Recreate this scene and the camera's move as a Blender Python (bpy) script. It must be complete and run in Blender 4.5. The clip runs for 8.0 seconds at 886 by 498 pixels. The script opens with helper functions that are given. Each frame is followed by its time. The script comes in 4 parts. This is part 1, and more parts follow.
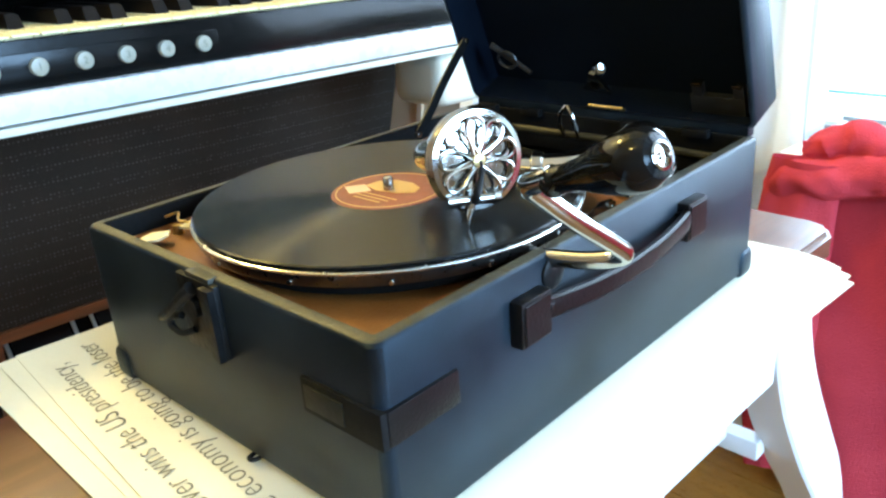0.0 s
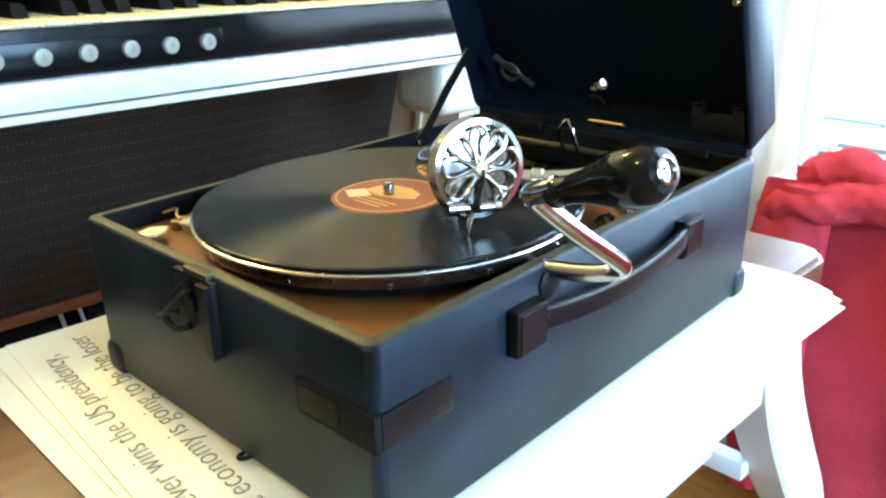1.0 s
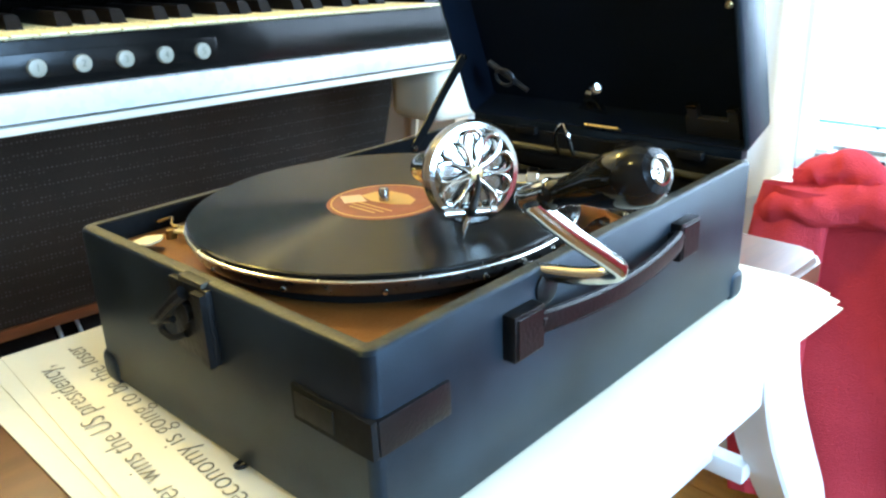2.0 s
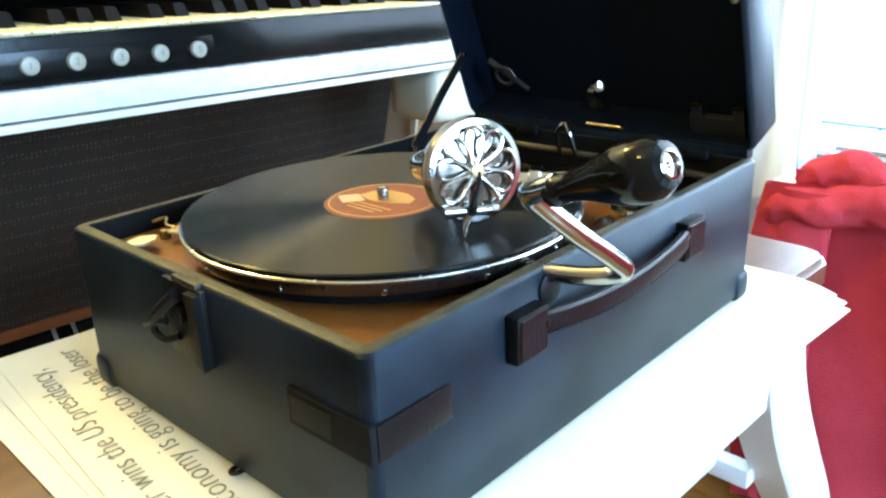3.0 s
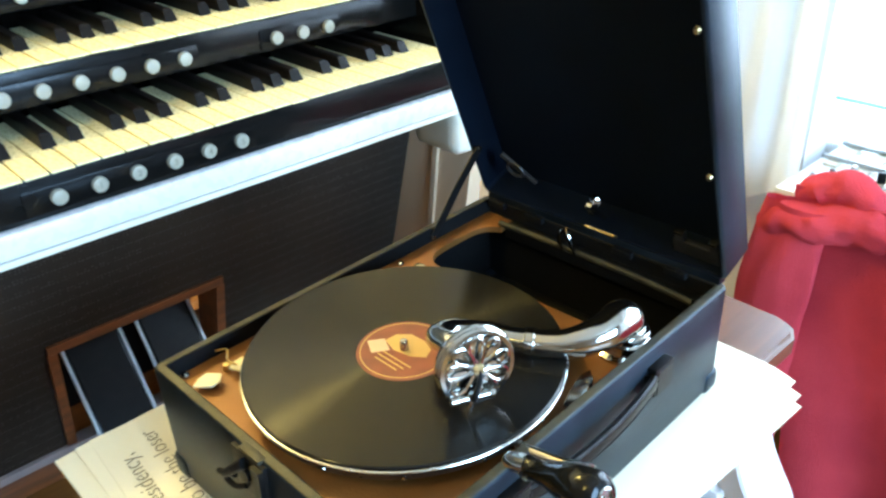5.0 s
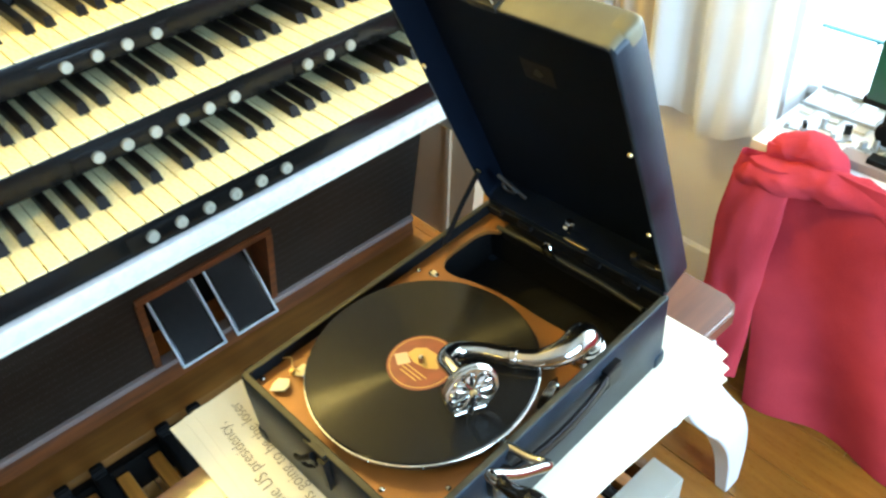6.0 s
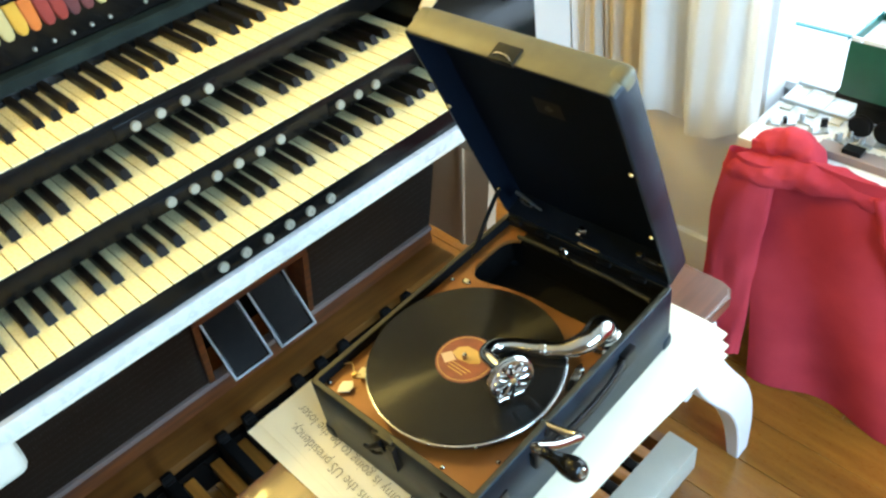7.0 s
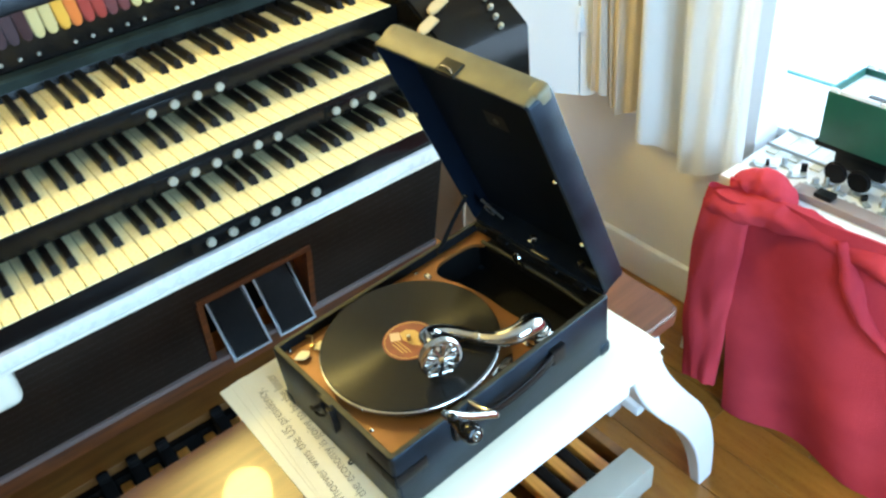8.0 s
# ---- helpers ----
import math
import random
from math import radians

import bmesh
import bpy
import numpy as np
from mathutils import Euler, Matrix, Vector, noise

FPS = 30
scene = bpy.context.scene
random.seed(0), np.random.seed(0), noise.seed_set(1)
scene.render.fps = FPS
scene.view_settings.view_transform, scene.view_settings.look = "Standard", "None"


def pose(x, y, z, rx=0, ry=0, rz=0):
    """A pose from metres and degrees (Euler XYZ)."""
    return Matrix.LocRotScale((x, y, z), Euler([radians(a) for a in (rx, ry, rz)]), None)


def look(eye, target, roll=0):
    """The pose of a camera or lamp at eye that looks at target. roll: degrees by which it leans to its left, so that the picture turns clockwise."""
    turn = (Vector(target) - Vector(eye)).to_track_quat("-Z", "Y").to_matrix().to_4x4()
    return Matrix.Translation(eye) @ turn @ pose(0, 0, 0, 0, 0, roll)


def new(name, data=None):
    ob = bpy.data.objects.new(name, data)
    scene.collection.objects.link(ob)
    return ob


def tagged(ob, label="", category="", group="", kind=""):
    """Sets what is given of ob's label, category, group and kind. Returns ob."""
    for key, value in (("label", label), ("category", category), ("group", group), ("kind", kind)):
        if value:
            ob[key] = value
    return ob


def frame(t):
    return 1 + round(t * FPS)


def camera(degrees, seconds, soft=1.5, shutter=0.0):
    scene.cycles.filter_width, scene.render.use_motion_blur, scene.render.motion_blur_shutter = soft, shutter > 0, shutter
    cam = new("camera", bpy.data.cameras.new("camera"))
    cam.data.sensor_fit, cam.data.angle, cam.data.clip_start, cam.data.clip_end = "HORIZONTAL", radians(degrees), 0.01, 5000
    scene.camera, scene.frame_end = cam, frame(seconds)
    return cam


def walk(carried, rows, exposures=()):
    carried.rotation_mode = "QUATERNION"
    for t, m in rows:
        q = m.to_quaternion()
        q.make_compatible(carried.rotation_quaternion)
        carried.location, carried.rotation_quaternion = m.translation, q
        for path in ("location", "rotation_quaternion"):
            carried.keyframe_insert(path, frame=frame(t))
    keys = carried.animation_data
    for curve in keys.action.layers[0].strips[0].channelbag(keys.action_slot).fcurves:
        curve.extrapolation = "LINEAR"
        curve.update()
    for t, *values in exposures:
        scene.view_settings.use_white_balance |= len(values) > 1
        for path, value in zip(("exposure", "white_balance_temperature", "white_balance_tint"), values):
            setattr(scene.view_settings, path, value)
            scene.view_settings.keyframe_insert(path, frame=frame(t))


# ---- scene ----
cam = camera(57.6, 8.0, soft=2.4, shutter=0.5)
EXPOSURES = [(0.0, 0.19, 6150, 14), (4.0, 0.19, 6150, 14), (4.7, 0.08, 6150, 14), (6.0, 0.15, 6650, 13), (6.5, -0.15, 6700, 12), (7.0, -0.16, 6650, 12), (8.0, -0.22, 6200, 11)]
PATH = [
    (0, (0.245, -0.191, 0.277), (-1.105, 1.094, -0.448), -3.3),
    (0.5, (0.244, -0.195, 0.275), (-1.097, 1.109, -0.434), -1.0),
    (1, (0.243, -0.196, 0.276), (-1.096, 1.114, -0.427), -0.6),
    (1.5, (0.245, -0.197, 0.276), (-1.095, 1.116, -0.417), -1.0),
    (3, (0.236, -0.188, 0.268), (-1.105, 1.133, -0.408), -1.3),
    (3.5, (0.232, -0.188, 0.268), (-1.102, 1.132, -0.423), -1.1),
    (4, (0.231, -0.188, 0.282), (-1.098, 1.119, -0.446), -1.6),
    (4.5, (0.228, -0.186, 0.37), (-1.066, 1.068, -0.499), -0.9),
    (4.7, (0.237, -0.185, 0.416), (-1.071, 1.049, -0.46), -0.9),
    (5.8, (0.309, -0.184, 0.72), (-0.882, 0.767, -0.575), -5.5),
    (6, (0.324, -0.199, 0.765), (-0.863, 0.752, -0.534), -5.2),
    (6.5, (0.338, -0.258, 0.825), (-0.836, 0.733, -0.455), -6.6),
    (7, (0.377, -0.287, 0.877), (-0.812, 0.658, -0.423), -9.4),
    (7.5, (0.478, -0.254, 0.89), (-0.783, 0.663, -0.363), -9.5),
    (8, (0.562, -0.265, 0.892), (-0.757, 0.617, -0.326), -7.2),
]
walk(cam, [(t, look(eye, target, roll)) for t, eye, target, roll in PATH], EXPOSURES)

# ---- world and lights: z = 0 is the bench top ----
FLOOR, CEIL = -0.585, 1.85
world = bpy.data.worlds.new("sky")
scene.world = world
world.use_nodes = True
wn = world.node_tree.nodes
sky = wn.new("ShaderNodeTexSky")
sky.sky_type, sky.sun_disc = "NISHITA", False
sky.sun_elevation, sky.sun_rotation = radians(38), radians(25)
world.node_tree.links.new(sky.outputs[0], wn["Background"].inputs[0])
wn["Background"].inputs[1].default_value = 0.12


def lamp(name, kind, m, power, color, size=0.1, size_y=None):
    d = bpy.data.lights.new(name, kind)
    d.energy, d.color = power, color
    if kind == "AREA":
        d.shape, d.size, d.size_y = "RECTANGLE", size, size_y or size
    elif kind == "SUN":
        d.angle = radians(size)
    else:
        d.shadow_soft_size = size
    ob = new(name, d)
    ob.matrix_world = m
    return ob


# daylight through the bay window, and the room's warm ceiling lamp
lamp("window_light", "AREA", look((0.70, 1.62, 0.72), (0.64, 0.2, 0.40)), 116, (0.54, 0.79, 1.0), 2.3, 1.4)
lamp("ceiling_lamp_light", "POINT", pose(-1.50, 0.02, 1.60), 98, (1.0, 0.77, 0.20), 0.09)
lamp("room_lamp_light", "POINT", pose(-0.35, -1.15, 1.55), 36, (1.0, 0.77, 0.20), 0.09)
lamp("side_window_light", "AREA", look((2.46, 0.1, 0.72), (0.0, 0.1, 0.35)), 172, (0.37, 0.68, 1.0), 1.3, 1.2)


# ---- materials ----
def mat(name, col, rough=0.5, metal=0.0, var=0.15, scale=18.0, bump=0.08, bscale=250.0, col2=None, spec=0.5, coat=0.0, stretch=(1, 1, 1), rvar=0.1):
    m = bpy.data.materials.new(name)
    m.use_nodes = True
    n, l = m.node_tree.nodes, m.node_tree.links
    b = n["Principled BSDF"]
    tc, mp = n.new("ShaderNodeTexCoord"), n.new("ShaderNodeMapping")
    mp.inputs["Scale"].default_value = stretch
    l.new(tc.outputs["Object"], mp.inputs["Vector"])
    big, fine = n.new("ShaderNodeTexNoise"), n.new("ShaderNodeTexNoise")
    big.inputs["Scale"].default_value, big.inputs["Detail"].default_value = scale, 5
    fine.inputs["Scale"].default_value, fine.inputs["Detail"].default_value = bscale, 3
    l.new(mp.outputs[0], big.inputs["Vector"])
    l.new(mp.outputs[0], fine.inputs["Vector"])
    ramp = n.new("ShaderNodeValToRGB")
    dark = col2 or tuple(c * (1 - var) for c in col)
    ramp.color_ramp.elements[0].position, ramp.color_ramp.elements[1].position = 0.35, 0.68
    ramp.color_ramp.elements[0].color, ramp.color_ramp.elements[1].color = (*dark, 1), (*col, 1)
    l.new(big.outputs[0], ramp.inputs[0])
    l.new(ramp.outputs[0], b.inputs["Base Color"])
    mr = n.new("ShaderNodeMapRange")
    mr.inputs["To Min"].default_value, mr.inputs["To Max"].default_value = max(rough - rvar, 0.02), min(rough + rvar, 1)
    l.new(fine.outputs[0], mr.inputs["Value"])
    l.new(mr.outputs[0], b.inputs["Roughness"])
    b.inputs["Metallic"].default_value = metal
    b.inputs["Specular IOR Level"].default_value = spec
    b.inputs["Coat Weight"].default_value = coat
    if bump:
        bp = n.new("ShaderNodeBump")
        bp.inputs["Strength"].default_value, bp.inputs["Distance"].default_value = bump, 0.002
        l.new(fine.outputs[0], bp.inputs["Height"])
        l.new(bp.outputs[0], b.inputs["Normal"])
    return m


M_REXINE = mat("black_leathercloth", (0.0115, 0.0165, 0.0222), 0.40, col2=(0.0016, 0.0023, 0.0034), scale=13, bump=0.12, bscale=1100, spec=0.26)
M_REXINE.node_tree.nodes["Principled BSDF"].inputs["Specular Tint"].default_value = (0.58, 0.81, 1.0, 1)
M_LIDIN = mat("dark_lining", (0.0015, 0.0046, 0.0112), 0.7, var=0.3, scale=12, bump=0.12, bscale=900, spec=0.10)
M_OLIVE = mat("olive_leathercloth", (0.115, 0.100, 0.052), 0.5, col2=(0.07, 0.062, 0.034), scale=16, bump=0.12, bscale=900)
M_RIM = mat("worn_olive_edge", (0.034, 0.029, 0.014), 0.5, spec=0.35, var=0.5, scale=40, bump=0.25, bscale=400)
M_BOARD = mat("copper_motor_board", (0.235, 0.093, 0.021), 0.36, metal=0.3, var=0.3, scale=14, bump=0.2, bscale=600)
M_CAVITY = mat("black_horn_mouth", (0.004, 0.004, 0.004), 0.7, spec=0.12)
M_CHROME = mat("nickel_plate", (0.46, 0.44, 0.40), 0.13, metal=1.0, var=0.12, scale=30, bump=0.03, rvar=0.05)
M_BRASS = mat("dull_brass", (0.62, 0.47, 0.22), 0.3, metal=1.0, var=0.25, scale=40, bump=0.06)
M_DARKMETAL = mat("blackened_metal", (0.005, 0.005, 0.005), 0.45, spec=0.18, var=0.4, scale=60, bump=0.2)
M_BAKELITE = mat("black_bakelite", (0.006, 0.006, 0.006), 0.07, var=0.1, bump=0.01, spec=0.16, rvar=0.02)
M_LEATHER = mat("brown_black_leather", (0.0045, 0.0040, 0.0040), 0.34, spec=0.22, var=0.5, scale=50, bump=0.14, bscale=500)
M_UNDERSHADE = mat("turntable_shade_black", (0.006, 0.0055, 0.005), 0.95, spec=0.1)
M_WHITE = mat("white_gloss_paint", (0.80, 0.81, 0.80), 0.32, var=0.02, scale=3, bump=0.005, bscale=40, rvar=0.03)
M_RAIL = mat("greyed_white_gloss", (0.60, 0.61, 0.62), 0.28, var=0.08, scale=8, bump=0.03, bscale=80)
# moulding white with shade mixed into the colour; also the wooden strip's grey-brown
M_SHADEW = mat("shade_toned_pink_brown", (0.27, 0.21, 0.195), 0.6, var=0.1, scale=6)
M_BUFF = mat("buff_paint", (0.66, 0.47, 0.30), 0.55, var=0.12, scale=7, bump=0.08, bscale=120)
M_HEEL = mat("greyed_cream_paint", (0.40, 0.39, 0.32), 0.5, var=0.12, scale=10, bump=0.06, bscale=90)
M_LIP = mat("bright_nickel_lip", (0.72, 0.70, 0.64), 0.24, metal=1.0, var=0.1, scale=30, bump=0.02)
M_NICKEL_REFL = mat("dark_reflection_nickel", (0.12, 0.115, 0.105), 0.3, metal=1.0, var=0.2, scale=30, bump=0.03)
M_TABLE = mat("white_gloss_table", (0.8, 0.82, 0.83), 0.5, var=0.05, bump=0.0, rvar=0.04)
M_GUNM = mat("grey_gunmetal", (0.05, 0.052, 0.055), 0.4, metal=0.6, var=0.3)
M_LEGW = mat("white_leg_paint", (0.76, 0.77, 0.76), 0.35, var=0.04, scale=5, bump=0.0)
M_CREAM = mat("cream_paint", (0.66, 0.62, 0.50), 0.4, var=0.12, scale=14, bump=0.08)
M_BLACKP = mat("black_lacquer", (0.005, 0.0045, 0.004), 0.2, var=0.2, bump=0.02, spec=0.16)
M_IVORY = mat("ivory_key", (0.81, 0.71, 0.39), 0.28, var=0.05, scale=12, bump=0.03)
M_EBONY = mat("ebony_key", (0.008, 0.006, 0.005), 0.34, spec=0.12, var=0.3, scale=60, bump=0.06)
M_WOOD_RED = mat("red_brown_bench_wood", (0.115, 0.042, 0.020), 0.32, col2=(0.07, 0.024, 0.012), scale=6, bump=0.06, bscale=60, rvar=0.06, stretch=(14, 1, 14), coat=0.12)
M_WOOD_FRAME = mat("orange_brown_trim_wood", (0.20, 0.062, 0.016), 0.45, col2=(0.10, 0.034, 0.012), scale=8, stretch=(10, 1, 10))
M_WOOD_TAN = mat("tan_toe_board", (0.23, 0.094, 0.016), 0.42, col2=(0.155, 0.06, 0.010), scale=5, stretch=(12, 1, 12))
M_PEDAL = mat("orange_pedal_wood", (0.72, 0.30, 0.045), 0.4, col2=(0.54, 0.20, 0.03), scale=7, stretch=(1, 14, 14))
M_PAPER = mat("newsprint", (0.74, 0.69, 0.52), 0.8, var=0.07, scale=8, bump=0.12, bscale=90)
M_INK = mat("newspaper_ink", (0.17, 0.155, 0.11), 0.8, bump=0)
M_RED = mat("red_towelling", (0.55, 0.050, 0.065), 0.95, col2=(0.40, 0.030, 0.044), scale=6, bump=0.9, bscale=420, spec=0.2)
M_WALL = mat("white_wall_paint", (0.80, 0.79, 0.78), 0.7, var=0.06, scale=4, bump=0.1, bscale=160)
# M_CEIL and the brown: unseen surfaces, darkened to cut bounce and reflections
M_DIMWALL = mat("bounce_dimming_brown", (0.24, 0.18, 0.12), 0.8, var=0.2, scale=3)
M_CEIL = mat("ceiling_paint", (0.50, 0.48, 0.43), 0.8, var=0.05, scale=4)
M_PINE = mat("varnished_pine_floor", (0.30, 0.125, 0.018), 0.3, col2=(0.21, 0.08, 0.010), scale=5, bump=0.08, bscale=70, coat=0.2, stretch=(1, 9, 9))
nn, ll = M_PINE.node_tree.nodes, M_PINE.node_tree.links
oi, hs, ma = nn.new("ShaderNodeObjectInfo"), nn.new("ShaderNodeHueSaturation"), nn.new("ShaderNodeMapRange")
ma.inputs["To Min"].default_value, ma.inputs["To Max"].default_value = 0.78, 1.18
ll.new(oi.outputs["Random"], ma.inputs["Value"])
ll.new(ma.outputs[0], hs.inputs["Value"])
ll.new(nn["Principled BSDF"].inputs["Base Color"].links[0].from_socket, hs.inputs["Color"])
ll.new(hs.outputs[0], nn["Principled BSDF"].inputs["Base Color"])
M_GREEN = mat("green_wagon_paint", (0.011, 0.088, 0.058), 0.35, var=0.2, bump=0.05)
M_TEAL = mat("teal_rod_paint", (0.05, 0.22, 0.22), 0.4)
M_GREY = mat("grey_metal_scrap", (0.42, 0.45, 0.45), 0.4, metal=0.4, var=0.3)
M_GREENGREY = mat("green_grey_felt_strip", (0.014, 0.022, 0.017), 0.75, var=0.5, bump=0.3, spec=0.15)
M_LEAF = mat("pale_brass_leaf", (0.82, 0.73, 0.46), 0.5, var=0.2)
M_PLATE = mat("dull_dark_plate", (0.010, 0.0095, 0.006), 0.6, spec=0.2, var=0.3)


def grille_cloth():
    m = mat("dark_speaker_cloth", (0.030, 0.020, 0.013), 0.75, var=0.35, scale=6, bump=0.0, spec=0.2)
    n, l = m.node_tree.nodes, m.node_tree.links
    b = n["Principled BSDF"]
    tc, vo, ramp, mix = n.new("ShaderNodeTexCoord"), n.new("ShaderNodeTexVoronoi"), n.new("ShaderNodeValToRGB"), n.new("ShaderNodeMix")
    vo.inputs["Scale"].default_value, vo.inputs["Randomness"].default_value = 190, 0.25
    l.new(tc.outputs["Object"], vo.inputs["Vector"])
    ramp.color_ramp.elements[0].position, ramp.color_ramp.elements[0].color = 0.12, (1, 1, 1, 1)
    ramp.color_ramp.elements[1].position, ramp.color_ramp.elements[1].color = 0.26, (0, 0, 0, 1)
    l.new(vo.outputs["Distance"], ramp.inputs[0])
    mix.data_type = "RGBA"
    old = b.inputs["Base Color"].links[0].from_socket
    l.new(old, mix.inputs[6])
    mix.inputs[7].default_value = (0.085, 0.075, 0.07, 1)
    l.new(ramp.outputs[0], mix.inputs[0])
    l.new(mix.outputs[2], b.inputs["Base Color"])
    return m


M_GRILLE = grille_cloth()


def record_shellac():
    m = mat("grooved_shellac", (0.004, 0.004, 0.0037), 0.16, bump=0.0, spec=0.27)
    n, l = m.node_tree.nodes, m.node_tree.links
    b = n["Principled BSDF"]
    for k in list(b.inputs["Roughness"].links):
        l.remove(k)
    b.inputs["Roughness"].default_value = 0.22
    b.inputs["Anisotropic"].default_value = 1.0
    b.inputs["Anisotropic Rotation"].default_value = 0.25
    tan = n.new("ShaderNodeTangent")
    tan.direction_type, tan.axis = "RADIAL", "Z"
    l.new(tan.outputs[0], b.inputs["Tangent"])
    tc, ln, wv, bp = n.new("ShaderNodeTexCoord"), n.new("ShaderNodeVectorMath"), n.new("ShaderNodeTexNoise"), n.new("ShaderNodeBump")
    mp = n.new("ShaderNodeMapping")
    mp.inputs["Scale"].default_value = (1, 1, 0)
    ln.operation = "LENGTH"
    l.new(tc.outputs["Object"], mp.inputs[0])
    l.new(mp.outputs[0], ln.inputs[0])
    wv.noise_dimensions = "1D"
    wv.inputs["Scale"].default_value, wv.inputs["Detail"].default_value = 900, 2
    l.new(ln.outputs["Value"], wv.inputs["W"])
    bp.inputs["Strength"].default_value, bp.inputs["Distance"].default_value = 0.12, 0.001
    l.new(wv.outputs[0], bp.inputs["Height"])
    l.new(bp.outputs[0], b.inputs["Normal"])
    return m


M_RECORD = record_shellac()
M_LABEL = mat("orange_red_record_label", (0.24, 0.062, 0.028), 0.5, var=0.25, scale=60)
M_LABELGOLD = mat("gold_label_print", (0.62, 0.40, 0.13), 0.45, metal=0.2)
M_LABELPALE = mat("pale_label_sticker", (0.70, 0.50, 0.34), 0.6)


def backdrop_glow():
    m = bpy.data.materials.new("bright_overcast_outside")
    m.use_nodes = True
    n, l = m.node_tree.nodes, m.node_tree.links
    em = n.new("ShaderNodeEmission")
    em.inputs[0].default_value, em.inputs[1].default_value = (0.93, 0.97, 1.0, 1), 3.4
    l.new(em.outputs[0], n["Material Output"].inputs[0])
    return m


M_OUT = backdrop_glow()


def clear_glass():
    m = bpy.data.materials.new("window_glass")
    m.use_nodes = True
    b = m.node_tree.nodes["Principled BSDF"]
    b.inputs["Base Color"].default_value = (0.97, 0.99, 1, 1)
    b.inputs["Roughness"].default_value, b.inputs["Transmission Weight"].default_value, b.inputs["IOR"].default_value = 0.0, 1.0, 1.45
    return m


M_GLASS = clear_glass()


def net_cloth():
    m = mat("white_checked_net_curtain", (0.82, 0.81, 0.78), 0.85, var=0.06, scale=5, bump=0.1)
    n, l = m.node_tree.nodes, m.node_tree.links
    b = n["Principled BSDF"]
    tr, mx = n.new("ShaderNodeBsdfTranslucent"), n.new("ShaderNodeMixShader")
    tr.inputs[0].default_value = (0.85, 0.84, 0.80, 1)
    mx.inputs[0].default_value = 0.5
    l.new(b.outputs[0], mx.inputs[1])
    l.new(tr.outputs[0], mx.inputs[2])
    l.new(mx.outputs[0], n["Material Output"].inputs[0])
    return m


M_NET = net_cloth()
M_BEIGE = mat("beige_curtain_cloth", (0.56, 0.49, 0.40), 0.9, var=0.15, scale=6, bump=0.3, bscale=500, spec=0.2)


# ---- mesh helpers ----
def box(bm, lo, hi, bev=0.0, seg=2, m=None):
    r = bmesh.ops.create_cube(bm, size=1.0)
    vs = r["verts"]
    c = [(a + b) / 2 for a, b in zip(lo, hi)]
    s = [b - a for a, b in zip(lo, hi)]
    for v in vs:
        v.co = Vector((c[0] + v.co.x * s[0], c[1] + v.co.y * s[1], c[2] + v.co.z * s[2]))
    if bev:
        es = list({e for v in vs for e in v.link_edges})
        r = bmesh.ops.bevel(bm, geom=es, offset=bev, segments=seg, affect="EDGES", profile=0.6)
        vs = list({v for f in r["faces"] for v in f.verts} | {v for v in vs if v.is_valid})
    if m is not None:
        bmesh.ops.transform(bm, matrix=m, verts=[v for v in vs if v.is_valid])
    return vs


def spline(pts, n=6):
    out = []
    P = [Vector(p) for p in pts]
    for i in range(len(P) - 1):
        a, b, c, d = P[max(i - 1, 0)], P[i], P[i + 1], P[min(i + 2, len(P) - 1)]
        for k in range(n):
            t = k / n
            out.append(0.5 * ((2 * b) + (c - a) * t + (2 * a - 5 * b + 4 * c - d) * t * t + (3 * b - a - 3 * c + d) * t ** 3))
    return out + [P[-1]]


def sweep(bm, pts, radii, seg=14, prof=None, cap=True, ref=None):
    """A tube, or a profile of (u, v), along a line of points."""
    P = [Vector(p) for p in pts]
    if not hasattr(radii, "__len__"):
        radii = [radii] * len(P)
    elif len(radii) != len(P):
        radii = list(np.interp(np.linspace(0, 1, len(P)), np.linspace(0, 1, len(radii)), radii))
    prof = prof or [(math.cos(2 * math.pi * k / seg), math.sin(2 * math.pi * k / seg)) for k in range(seg)]
    up = Vector(ref) if ref else None
    rings = []
    for i, p in enumerate(P):
        t = (P[min(i + 1, len(P) - 1)] - P[max(i - 1, 0)]).normalized()
        if up is None:
            up = t.orthogonal()
        u = (up - t * up.dot(t)).normalized()
        if not ref:
            up = u
        v = t.cross(u)
        rings.append([bm.verts.new(p + (u * a + v * b) * radii[i]) for a, b in prof])
    n = len(prof)
    for A, B in zip(rings, rings[1:]):
        for k in range(n):
            bm.faces.new((A[k], A[(k + 1) % n], B[(k + 1) % n], B[k]))
    if cap:
        bm.faces.new(rings[0][::-1])
        bm.faces.new(rings[-1])
    return rings


def lathe(bm, prof, seg=32, m=None):
    """Rings of (radius, height) turned round the z axis; radius 0 closes it."""
    rings = []
    for r, z in prof:
        if r < 1e-6:
            rings.append([bm.verts.new((0, 0, z))])
        else:
            rings.append([bm.verts.new((r * math.cos(2 * math.pi * k / seg), r * math.sin(2 * math.pi * k / seg), z)) for k in range(seg)])
    for A, B in zip(rings, rings[1:]):
        for k in range(seg):
            q = [A[k % len(A)], A[(k + 1) % len(A)], B[(k + 1) % len(B)], B[k % len(B)]]
            q = [v for i, v in enumerate(q) if v not in q[:i]]
            if len(q) > 2:
                bm.faces.new(q)
    if m is not None:
        bmesh.ops.transform(bm, matrix=m, verts=[v for R in rings for v in R])
    return rings


def prism(bm, poly, z0, z1, m=None):
    A = [bm.verts.new((x, y, z0)) for x, y in poly]
    B = [bm.verts.new((x, y, z1)) for x, y in poly]
